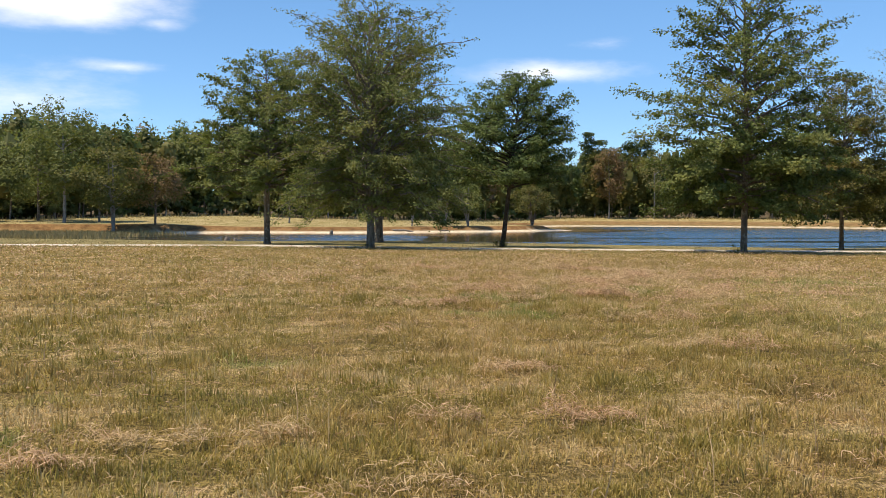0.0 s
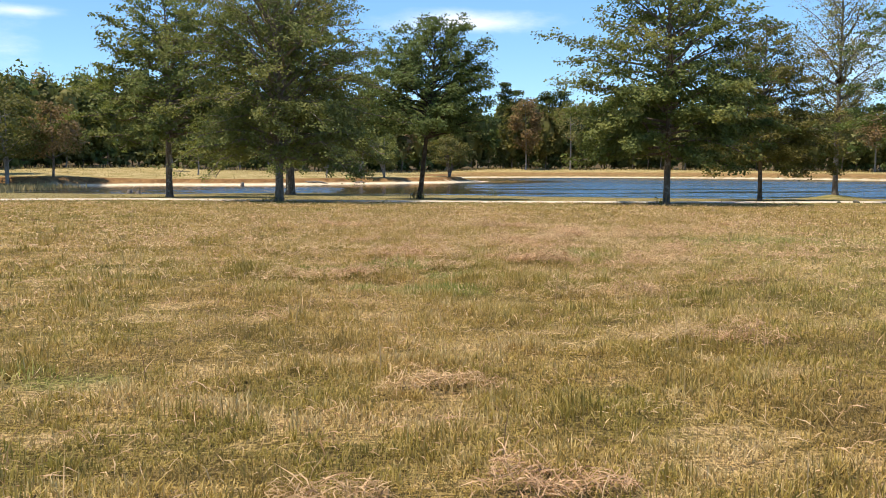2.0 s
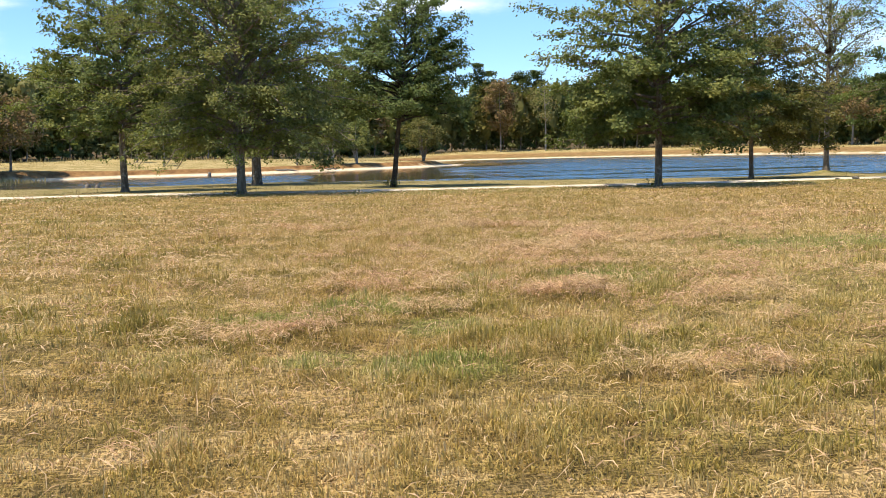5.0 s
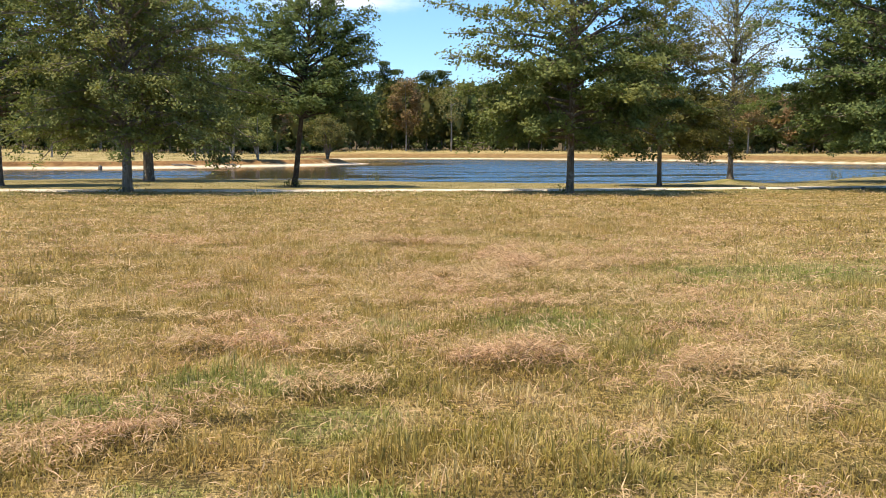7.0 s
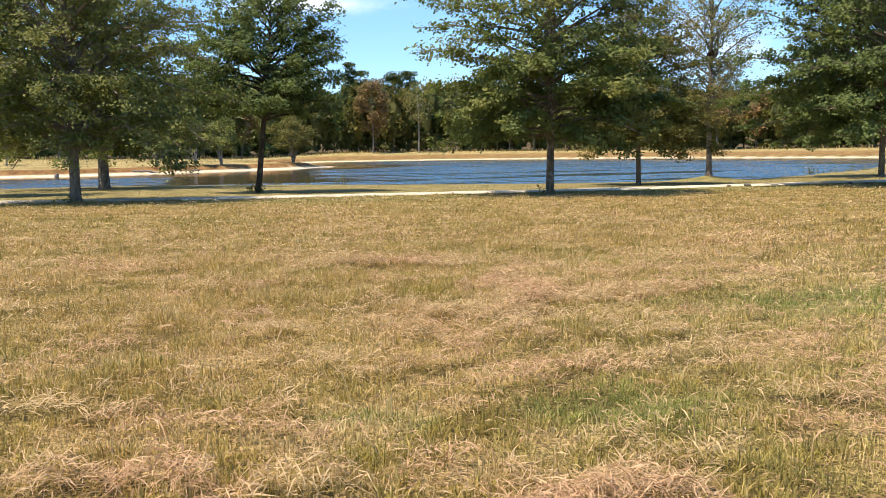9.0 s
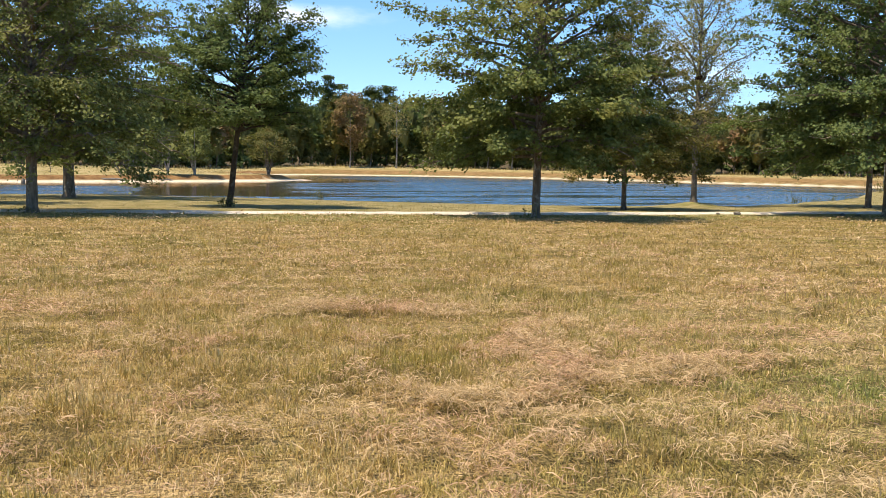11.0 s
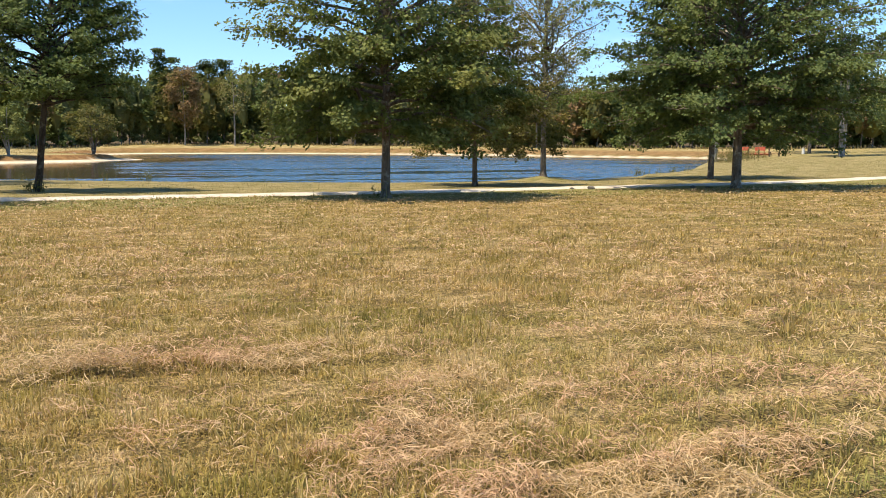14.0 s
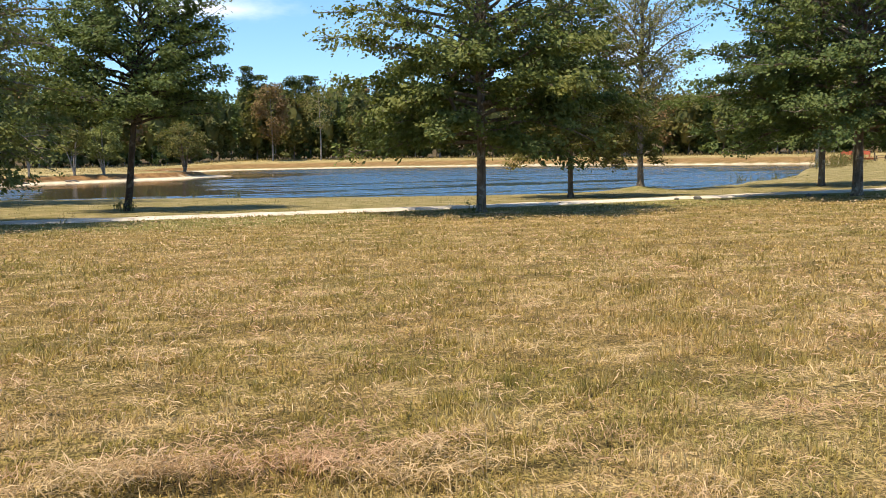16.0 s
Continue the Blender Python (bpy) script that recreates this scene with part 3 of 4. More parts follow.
def far_tree(name, x, y, label, seed, leaf, height, radius, base, trunk_r=0.2, leaves=5000, size=0.4, bark=None, category="tree", group="", stems=1):
    """A tree a long way off: trunk or stems with a few limbs, and a clumped crown."""
    rng = np.random.default_rng(seed)
    root = new(name)
    root.location = (x, y, on_ground(x, y))
    tagged(root, label, category, group)
    foot = []
    for k in range(stems):
        a = rng.uniform(0, 6.3)
        lean = (0.0 if stems == 1 else (0.22 if height < 9 else 0.07) * height) * rng.uniform(0.4, 1)
        t = np.linspace(0, 1, 9)
        pts = np.stack([np.cos(a) * lean * t + 0.1 * np.sin(5 * t + k), np.sin(a) * lean * t, t * height * 0.88 - 0.2], 1)
        new("trunk", mesh_from("trunk", *tubes([(pts, trunk_r * (1 - t) ** 0.8 + 0.02)], 8), bark or M_BARK, True)).parent = root
        foot.append(pts)
    c, ends = clump_places(rng, height, radius, base, leaves)
    for e in ends[:10]:
        p = foot[rng.integers(stems)]
        z = max(base * 0.8, e[2] - 0.5 * math.hypot(e[0], e[1]))
        f = np.array([np.interp(z, p[:, 2], p[:, 0]), np.interp(z, p[:, 2], p[:, 1]), z])
        q = np.linspace(0, 1, 5)[:, None]
        new("limb", mesh_from("limb", *tubes([(f * (1 - q) + e * q, trunk_r * 0.35 * (1 - q[:, 0]) + 0.012)], 5), bark or M_BARK, True)).parent = root
    new("crown", leaf_mesh("crown", c, size, LEAF[leaf], rng, spray_facing(c, 0.9))).parent = root
    return root


def clump_places(rng, height, radius, base, leaves, clumps=42):
    """Leaf places in clumps over a rounded, uneven crown."""
    v = rng.normal(0, 1, (clumps, 3))
    v /= np.linalg.norm(v, axis=1, keepdims=True)
    rr = rng.uniform(0.35, 1.0, (clumps, 1)) ** 0.5
    half = (height - base) / 2
    ends = v * rr * [radius * 0.85, radius * 0.85, half * 0.92] + [0, 0, base + half]
    ends[:, :2] *= np.interp((ends[:, 2:3] - base) / (2 * half), (0, 0.3, 0.7, 1), (0.95, 1.1, 0.85, 0.6))
    pick = rng.integers(0, clumps, leaves)
    u = rng.normal(0, 1, (leaves, 3))
    u *= rng.random((leaves, 1)) ** 0.4 / (np.linalg.norm(u, axis=1, keepdims=True) + 1e-9)
    c = ends[pick] + u * np.array([radius * 0.34, radius * 0.34, half * 0.20])
    c[:, 2] = np.maximum(c[:, 2], 0.4)
    return c, ends

# ---- the row of trees ----
ROW = "row of shade trees along the path"
plant("oak_tree", 15.96, 50.71, "tall pyramidal pin oak with layered green branches by the path", 11, "oak", height=16.4, radius=6.2, base=2.5, trunk_r=0.175, profile=PIN, rise=(0.08, 1.35), sag=0.27, whorls=96, leaves=64000, spread=0.12, twig=1.25, size=0.165, airy=0.35, skirt=0.7, group=ROW)
plant("oak_tree", -4.54, 51.85, "broad olive-green willow oak with drooping outer branches", 12, "big", bark=M_BARK_MID, height=13.4, radius=6.0, base=2.0, trunk_r=0.21, profile=BROAD, rise=(0.4, 1.7), sag=0.62, whorls=96, leaves=62000, size=0.135, spread=0.20, twig=1.15, skirt=0.6, group=ROW)
plant("oak_tree", -6.19, 78.86, "large old oak with a thick trunk near the water", 13, "big", height=20.4, radius=9.4, base=2.6, trunk_r=0.36, profile=BROAD, rise=(0.35, 1.7), sag=0.6, whorls=90, leaves=50000, size=0.19, spread=0.26, twig=1.1, airy=0.20, group=ROW)
plant("oak_tree", -12.62, 63.38, "upright green pin oak with a bare lower trunk", 14, "oak", height=13.3, radius=5.9, base=3.5, trunk_r=0.21, profile=COLUMN, rise=(0.1, 1.0), sag=0.2, whorls=80, leaves=44000, spread=0.12, twig=1.25, size=0.18, airy=0.15, group=ROW)
plant("oak_tree", 3.46, 62.85, "dark green oak with a leaning dark trunk", 15, "dark", height=11.9, radius=4.7, base=3.9, trunk_r=0.16, bark=M_BARK_DARK, lean=(1.0, 0.0), profile=EGG, rise=(0.25, 1.2), sag=0.14, whorls=84, leaves=50000, spread=0.12, twig=1.25, airy=0.15, group=ROW)
plant("oak_tree", 26.95, 64.23, "small bronze-tinged oak with drooping lower branches", 16, "bronze", height=12.4, radius=5.0, base=2.7, trunk_r=0.145, profile=EGG, rise=(0.05, 1.3), sag=0.4, whorls=84, leaves=46000, spread=0.12, twig=1.25, airy=0.15, skirt=0.4, group=ROW)
plant("thin_tree", 36.46, 72.2, "tall half-bare tree with sparse pale leaves at the water's edge", 17, "sparse", height=18.6, radius=4.8, base=3.6, trunk_r=0.20, bark=M_BARK_MID, profile=tall, rise=(0.5, 1.5), sag=0.1, whorls=60, leaves=28000, bare=0.10, size=0.13, spread=0.4, airy=0.3, group=ROW)
plant("oak_tree", 47.14, 67.17, "green shade oak with a bare trunk beside the path", 18, "dark", height=14.2, radius=6.8, base=2.8, trunk_r=0.205, profile=EGG, rise=(0.08, 1.3), sag=0.28, whorls=80, leaves=44000, spread=0.12, twig=1.25, size=0.18, airy=0.15, skirt=0.3, group=ROW)
plant("oak_tree", 35.83, 52.38, "dense dark green oak with low spreading branches", 19, "dark", height=15.6, radius=8.0, base=3.0, trunk_r=0.24, profile=COLUMN, rise=(0.06, 1.3), sag=0.26, whorls=110, leaves=80000, spread=0.14, twig=1.25, size=0.175, airy=0.0, skirt=0.6, group=ROW)

# unseen tree, added for the shade it throws beside the last oak
plant("oak_tree", 57.5, 53.0, "spreading green oak out of view, added to shade the end of the row", 20, "oak", height=14.5, radius=7.0, base=3.0, trunk_r=0.27, profile=EGG, rise=(0.06, 1.3), sag=0.26, whorls=60, leaves=16000, spread=0.16, size=0.32, group=ROW)

# ---- trees across the water and on the right-hand rise ----
BANK = "trees on the far bank"
far_tree("bank_tree", -46, 125.5, "olive tree with a forked pale trunk above the clay bank", 31, "yellow", 12.5, 5.6, 2.6, 0.24, bark=M_BARK_PALE, group=BANK, stems=2)
far_tree("bank_tree", -57, 136, "tall olive-green tree with a straight trunk on the bank", 32, "big", 19.5, 5.8, 3.0, 0.26, 6000, bark=M_BARK_PALE, group=BANK)
far_tree("bank_tree", -53, 139, "slim green tree among the bank trees", 33, "wood", 14.5, 4.5, 2.6, 0.17, group=BANK)
far_tree("bank_tree", -64, 143, "broad green tree at the wood's edge", 34, "big", 15.5, 6.2, 1.6, 0.22, group=BANK)
far_tree("bank_tree", -42, 131, "small reddish-brown tree beside the bank", 35, "rust", 10.5, 4.4, 2.2, 0.16, 3600, group=BANK)
far_tree("bank_tree", -73, 139, "low yellow-green tree at the wood's edge", 36, "yellow", 11.5, 5.0, 1.0, 0.18, group=BANK)
far_tree("sapling", -27, 154, "slender pale-stemmed sapling on the dry bank", 41, "yellow", 6.5, 1.5, 3.0, 0.13, 900, 0.32, M_BARK_PALE, "sapling")
far_tree("sapling", -34, 168, "small olive sapling in the dry field", 42, "yellow", 6.0, 2.2, 2.0, 0.1, 1200, 0.32, M_BARK_PALE, "sapling")
far_tree("shrub", 13.6, 157.5, "spreading yellow-green small tree on the spit", 43, "yellow", 7.2, 4.2, 1.6, 0.16, 4200, 0.28, None, "shrub", stems=3)
far_tree("shrub", -1.0, 146.5, "many-stemmed thin pale shrub on the bank", 44, "yellow", 6.8, 2.4, 2.2, 0.09, 1300, 0.32, M_BARK_PALE, "shrub", stems=4)
far_tree("shrub", 2.6, 147.5, "dense green shrub on the bank", 45, "big", 7.2, 2.6, 1.6, 0.10, 2200, 0.32, M_BARK_PALE, "shrub", stems=3)
far_tree("shrub", -6.2, 143.5, "thin pale sapling clump above the sand", 46, "sparse", 5.4, 1.5, 2.0, 0.08, 700, 0.24, M_BARK_PALE, "shrub", stems=3)
far_tree("park_tree", 108, 110, "tall green tree with a pale twin trunk on the rise", 51, "dark", 19.5, 7.5, 3.6, 0.42, 9000, 0.34, M_BARK_PALE, stems=2)
far_tree("park_tree", 97, 123, "green tree with a slim trunk beside the dock", 52, "wood", 15.5, 5.4, 3.2, 0.24, 6000, 0.32, M_BARK_PALE)
far_tree("park_tree", 121, 128, "broad green tree at the wood's edge", 53, "big", 17.5, 6.5, 3.0, 0.28, 6000, 0.34)
far_tree("park_tree", 129, 118, "dark green tree at the wood's edge", 54, "dark", 19.0, 7.0, 2.8, 0.3, 6500, 0.34)
far_tree("park_tree", 88, 76, "wide green shade tree beyond the path", 55, "oak", 16.0, 7.0, 3.2, 0.32, 12000, 0.24)

# ---- the woods ----


def edge_places(rng, gap, back, jitter):
    seg = np.linalg.norm(np.diff(EDGE, axis=0), axis=1)
    run = np.r_[0, np.cumsum(seg)]
    s = np.arange(0, run[-1], gap) + rng.uniform(-gap * 0.4, gap * 0.4, len(np.arange(0, run[-1], gap)))
    x, y = np.interp(s, run, EDGE[:, 0]), np.interp(s, run, EDGE[:, 1])
    x2, y2 = np.interp(s + 1, run, EDGE[:, 0]), np.interp(s + 1, run, EDGE[:, 1])
    tx, ty = x2 - x, y2 - y
    n = np.hypot(tx, ty) + 1e-9
    b = back + rng.uniform(-jitter, jitter, len(s))
    return np.stack([x - ty / n * b, y + tx / n * b], 1)


def wood_height(x):
    return np.interp(x, (-120, -60, -30, 20, 75, 95, 120, 180), (19.5, 20.5, 20.5, 21.5, 21.5, 16.5, 15.5, 17))


def build_woods():
    rng = np.random.default_rng(5)
    cores = []
    bins, stems, pale = {"wood": [], "dark": [], "big": [], "yellow": [], "rust": [], "pine": []}, [], []
    for gap, back, jit, low, k in ((4.6, 0, 2.5, 0.3, 950), (5.6, 6, 2.5, 0.5, 620), (5.6, 13, 3, 2.5, 440), (6.0, 20, 3, 6.0, 380)):
        for x, y in edge_places(rng, gap, back, jit):
            h = wood_height(x) * rng.uniform(0.88, 1.02) * (0.86 if back == 0 else 1.0)
            kind = rng.choice(["wood", "dark", "big", "yellow", "rust", "pine"], p=[0.40, 0.10, 0.18, 0.18, 0.08, 0.06])
            r = rng.uniform(3.2, 5.0)
            z = on_ground(x, y)
            c, ends = clump_places(rng, h, r, low + rng.uniform(0, 2), int(k * r / 4.0), 34)
            mid = np.array([0, 0, h * 0.55])
            cores.append(((x, y, z + h * 0.5), (r * 0.55, r * 0.55, h * 0.33)))
            n = len(c) * 4 // 10
            c[:n] = mid + 0.78 * (c[:n] - mid)
            face = spray_facing(c, 1.3, 0.6, 0.75)
            bins[kind].append((c[:n] + [x, y, z], 1.25, face[:n]))
            bins[kind].append((c[n:] + [x, y, z], 0.62, face[n:]))
            t = np.linspace(0, 1, 5)
            line = (np.stack([x + 0.3 * np.sin(4 * t), y + 0 * t, z + h * 0.85 * t - 0.2], 1), rng.uniform(0.1, 0.2) * (1 - t) + 0.03)
            (pale if rng.random() < 0.4 else stems).append(line)
    for x, y in edge_places(rng, 2.8, 9, 5):
        c, _ = clump_places(rng, rng.uniform(6, 9), rng.uniform(3, 4), 0.1, 260, 24)
        bins["big" if rng.random() < 0.6 else "dark"].append((c + [x, y, on_ground(x, y)], 1.1, spray_facing(c, 1.0, 0.6)))
    # bushes that close the wood's foot
    for x, y in edge_places(rng, 2.5, 1.5, 2.5):
        z = on_ground(x, y)
        c, _ = clump_places(rng, rng.uniform(2.5, 6), rng.uniform(1.6, 2.8), 0.1, 260, 14)
        bins["wood" if rng.random() < 0.7 else "dark"].append((c + [x, y, z], 0.8, spray_facing(c, 0.9, 0.6)))
    # solid cores added behind the outer leaves, to block sky and pass for shaded foliage
    bm = bmesh.new()
    bmesh.ops.create_icosphere(bm, subdivisions=2, radius=1.0)
    ball, tri = np.array([v.co[:] for v in bm.verts]), np.array([[v.index for v in f.verts] for f in bm.faces])
    bm.free()
    V = np.concatenate([np.array(p) + ball * r * rng.uniform(0.7, 1.2, (len(ball), 1)) for p, r in cores])
    F = np.concatenate([tri + k * len(ball) for k in range(len(cores))])
    tagged(new("forest", mesh_from("forest", V, F, LEAF["wood"])), "solid leaf-coloured cores inside the forest's crowns", "forest", kind="stuff")
    names = {"wood": "mixed green hardwood forest edge", "dark": "dark green forest trees", "big": "olive-green forest trees", "yellow": "yellowing forest trees", "rust": "rust-brown autumn forest trees", "pine": "dark pine trees in the forest"}
    for kind, parts in bins.items():
        size = np.concatenate([np.full((len(c), 1), v) for c, v, _ in parts])
        me = leaf_mesh("forest", np.concatenate([c for c, _, _ in parts]), size, LEAF[kind], rng, np.concatenate([f for _, _, f in parts]), single=True)
        tagged(new("forest", me), names[kind] + " beyond the pond", "forest", kind="stuff")
    tagged(new("forest_trunks", mesh_from("forest_trunks", *tubes(stems, 5), M_BARK, True)), "brown trunks of the forest beyond the pond", "forest", kind="stuff")
    tagged(new("forest_trunks", mesh_from("forest_trunks", *tubes(pale, 5), M_BARK_PALE, True)), "pale grey trunks at the forest edge", "forest", kind="stuff")


build_woods()


def pine(x, y, h, seed):
    """A tall pine: bare trunk with flat tufted layers near the top."""
    rng = np.random.default_rng(seed)
    root = new("pine_tree")
    root.location = (x, y, on_ground(x, y))
    tagged(root, "tall dark pine with a tufted flat top above the forest", "tree", "pines above the forest")
    t = np.linspace(0, 1, 8)
    new("trunk", mesh_from("trunk", *tubes([(np.stack([0.2 * np.sin(4 * t), 0 * t, h * t - 0.2], 1), 0.28 * (1 - t) + 0.03)], 7), M_BARK, True)).parent = root
    c = []
    for k in range(28):
        z = h * rng.uniform(0.60, 0.985)
        a, r = rng.uniform(0, 6.3), rng.uniform(0.2, 3.3) * (1.15 - 0.75 * ((z / h - 0.60) / 0.385) ** 2)
        c.append(np.array([np.cos(a) * r, np.sin(a) * r, z]) + rng.normal(0, 1, (110, 3)).clip(-1.4, 1.4) * [0.85, 0.85, 0.4])
    new("crown", leaf_mesh("crown", np.concatenate(c), 0.5, LEAF["pine"], rng)).parent = root


for k, (x, y, h) in enumerate(((37.7, 255, 23.0), (41, 258, 21.2), (49.6, 255, 21.0), (53, 254, 21.2), (-46, 200, 20.0), (-40, 203, 20.5), (-78, 172, 18.5))):
    pine(x, y, h, 60 + k)
far_tree("turning_tree", 40.0, 236, "rounded rust-orange autumn tree at the forest edge", 70, "rust", 19.0, 4.6, 4.0, 0.2, 4200, 0.5, M_BARK_PALE)
far_tree("turning_tree", 104, 186, "thin rust-brown autumn tree at the forest edge", 71, "rust", 13.0, 4.5, 4.0, 0.2, 2200, 0.5, M_BARK_PALE)
far_tree("turning_tree", 51, 234, "bare-limbed pale tree at the forest edge", 72, "sparse", 18.0, 3.8, 6.0, 0.22, 900, 0.45, M_BARK_PALE)

# ---- meadow grass and straw ----
def lattice(x, y, scale, seed):
    """Smooth value noise, 0 to 1."""
    table = np.random.default_rng(seed).random((64, 64))
    u, v = x * scale + 1000.0, y * scale + 1000.0
    i, j = np.floor(u).astype(int), np.floor(v).astype(int)
    a, b = u - i, v - j
    a, b = a * a * (3 - 2 * a), b * b * (3 - 2 * b)
    g = lambda p, q: table[p % 64, q % 64]
    return (g(i, j) * (1 - a) + g(i + 1, j) * a) * (1 - b) + (g(i, j + 1) * (1 - a) + g(i + 1, j + 1) * a) * b


def nearest(x, y):
    """About how near the walk comes to a place that it can see."""
    side = np.abs(x - 0.14 * y)
    return np.maximum(np.maximum(4.0, 2.0 * side), y - 17.0)


def in_field(x, y):
    right = np.maximum(np.maximum(0.60 * y + 1.5, 0.5 + 0.80 * (y - 6.0) + 1.5), 2.2 + 1.2 * (y - 14.5) + 2.0)
    return (x > -0.52 * y - 1.5) & (x < right)


def scatter(rng, count, y0, y1):
    """Places spread so that they lie denser where the walk passes near."""
    out = []
    while sum(map(len, out)) < count:
        y = y0 + (y1 - y0) * rng.random(400000) ** 1.12
        x = rng.uniform(-30, 48, 400000)
        keep = in_field(x, y) & (rng.random(400000) < (4.0 / nearest(x, y)) ** 1.45)
        out.append(np.stack([x, y], 1)[keep])
    return np.concatenate(out)[:count]


# heaps that the mower dropped: place and radii in metres
HEAPS = ((-2.23, 4.89, 0.4, 0.14), (-1.89, 5.32, 0.42, 0.12), (-1.06, 5.43, 0.3, 0.1), (-0.1, 5.93, 0.22, 0.1), (0.92, 6.02, 0.3, 0.1), (0.58, 7.76, 0.38, 0.14),
         (2.62, 8.83, 0.5, 0.14), (-0.33, 12.73, 0.62, 0.26), (0.95, 13.51, 0.34, 0.18), (2.32, 14.07, 0.48, 0.2), (2.12, 11.2, 0.32, 0.16), (2.8, 11.11, 0.34, 0.14),
         (0.45, 14.71, 0.44, 0.18), (1.17, 14.41, 0.36, 0.16), (2.31, 13.83, 0.36, 0.16), (3.47, 13.39, 0.36, 0.2), (2.32, 22.73, 0.4, 0.2), (2.96, 22.64, 0.42, 0.22),
         (3.76, 22.38, 0.42, 0.24), (3.14, 18.55, 0.5, 0.25), (4.41, 19.14, 0.55, 0.28), (5.47, 19.29, 0.45, 0.25), (4.12, 20.21, 0.5, 0.22))


def straw_cover(x, y):
    """Share of the ground under cut straw: loose mats, more of them towards the pond."""
    mat = 0.40 * lattice(x * 0.8, y * 1.6, 2.1, 3) + 0.42 * lattice(x, y * 1.5, 4.1, 4) + 0.18 * lattice(x, y, 0.3, 5)
    much = 0.19 * smooth(7, 17, y) - 0.035 - 0.05 * smooth(1, 9, x - 0.35 * y)
    heap = np.zeros(np.shape(x))
    fray = 0.9 * (lattice(x, y, 5.3, 6) - 0.5) + 0.6 * (lattice(x, y, 11.0, 7) - 0.5)
    for hx, hy, rx, ry in HEAPS:
        heap = np.maximum(heap, 1 - smooth(0.7, 1.3, np.hypot((x - hx) / rx, (y - hy) / ry) + fray))
    loose = smooth(0.715, 0.82, mat + much) * (0.35 + 0.65 * smooth(9, 13, y))
    for gx, gy, rx, ry in FRESH:
        loose = loose * smooth(0.7, 1.3, np.hypot((x - gx) / rx, (y - gy) / ry))
    return np.maximum(loose, heap)


def blades(name, p, rng, height, width, lean, mat, lift=0.0, label=""):
    n = len(p)
    near = nearest(p[:, 0], p[:, 1])
    h = height * rng.uniform(0.5, 1.3, n) * (1 - 0.25 * smooth(12, 28, near)) * (0.22 + 2.7 * (0.55 * lattice(p[:, 0], p[:, 1] * 1.3, 2.4, 12) + 0.45 * lattice(p[:, 0], p[:, 1] * 1.3, 5.7, 13)) ** 2.1)
    w = width * np.maximum(1.0, near / 4.6) * rng.uniform(0.7, 1.3, n)
    a = rng.uniform(0, 2 * np.pi, n)
    t = np.abs(rng.normal(0, lean, n) * (1 + 0.45 * smooth(9, 22, near))).clip(0, 1.5)
    face = a + rng.normal(np.pi / 2, 0.5, n)
    z = ground_height(p[:, 0], p[:, 1]) + lift
    root = np.stack([p[:, 0], p[:, 1], z], 1)
    side = np.stack([np.cos(face), np.sin(face), 0 * a], 1) * w[:, None] * 0.5
    ahead = np.stack([np.cos(a), np.sin(a), 0 * a], 1)
    knee = root + (ahead * np.sin(t * 0.5)[:, None] + [[0, 0, 1]] * np.cos(t * 0.5)[:, None]) * h[:, None] * 0.55
    tip = knee + (ahead * np.sin(t * 1.3)[:, None] + [[0, 0, 1]] * np.cos(t * 1.3)[:, None]) * h[:, None] * 0.5
    fine = near < 6.5
    V1 = np.stack([root, knee + side, knee - side, tip], 1)[fine].reshape(-1, 3)
    V2 = np.stack([root - side, root + side, tip], 1)[~fine].reshape(-1, 3)
    i = np.arange(fine.sum(), dtype=np.int32)[:, None] * 4
    j = np.arange((~fine).sum(), dtype=np.int32)[:, None] * 3 + len(V1)
    F = np.concatenate([np.concatenate([i + [[0, 1, 2]], i + [[1, 3, 2]]], 1).reshape(-1, 3), (j + [[0, 1, 2]]).reshape(-1, 3)])
    tagged(new(name, mesh_from(name, np.concatenate([V1, V2]), F, mat)), label, "grass", kind="stuff")


def straws(name, p, rng, length, width, mat, label, mound=0.085):
    n = len(p)
    near = nearest(p[:, 0], p[:, 1])
    cov = straw_cover(p[:, 0], p[:, 1])
    L = length * rng.uniform(0.35, 1.5, n)
    w = width * np.maximum(1.0, near / 5.5) * rng.uniform(0.7, 1.3, n)
    a = rng.uniform(0, 2 * np.pi, n)
    z = ground_height(p[:, 0], p[:, 1]) + 0.03 + mound * cov * rng.uniform(0.2, 1.2, n) * (0.2 + 1.9 * lattice(p[:, 0], p[:, 1] * 1.3, 4.6, 14) ** 1.5) + 0.02 * rng.random(n)
    mid = np.stack([p[:, 0], p[:, 1], z], 1)
    d = np.stack([np.cos(a), np.sin(a), rng.normal(0, 0.38, n)], 1) * L[:, None] * 0.5
    s = np.stack([-np.sin(a), np.cos(a), rng.normal(0, 0.5, n)], 1) * w[:, None] * 0.5
    bow = np.stack([-np.sin(a), np.cos(a), 0 * a], 1) * (rng.normal(0, 0.08, n) * L)[:, None] + [0, 0, 0.012]
    V = np.stack([mid - d, mid + bow + s, mid + bow - s, mid + d], 1).reshape(-1, 3)
    i = np.arange(n, dtype=np.int32)[:, None] * 4
    F = np.concatenate([i + [[0, 1, 2]], i + [[1, 3, 2]]], 1).reshape(-1, 3)
    tagged(new(name, mesh_from(name, V, F, mat)), label, "straw", kind="stuff")


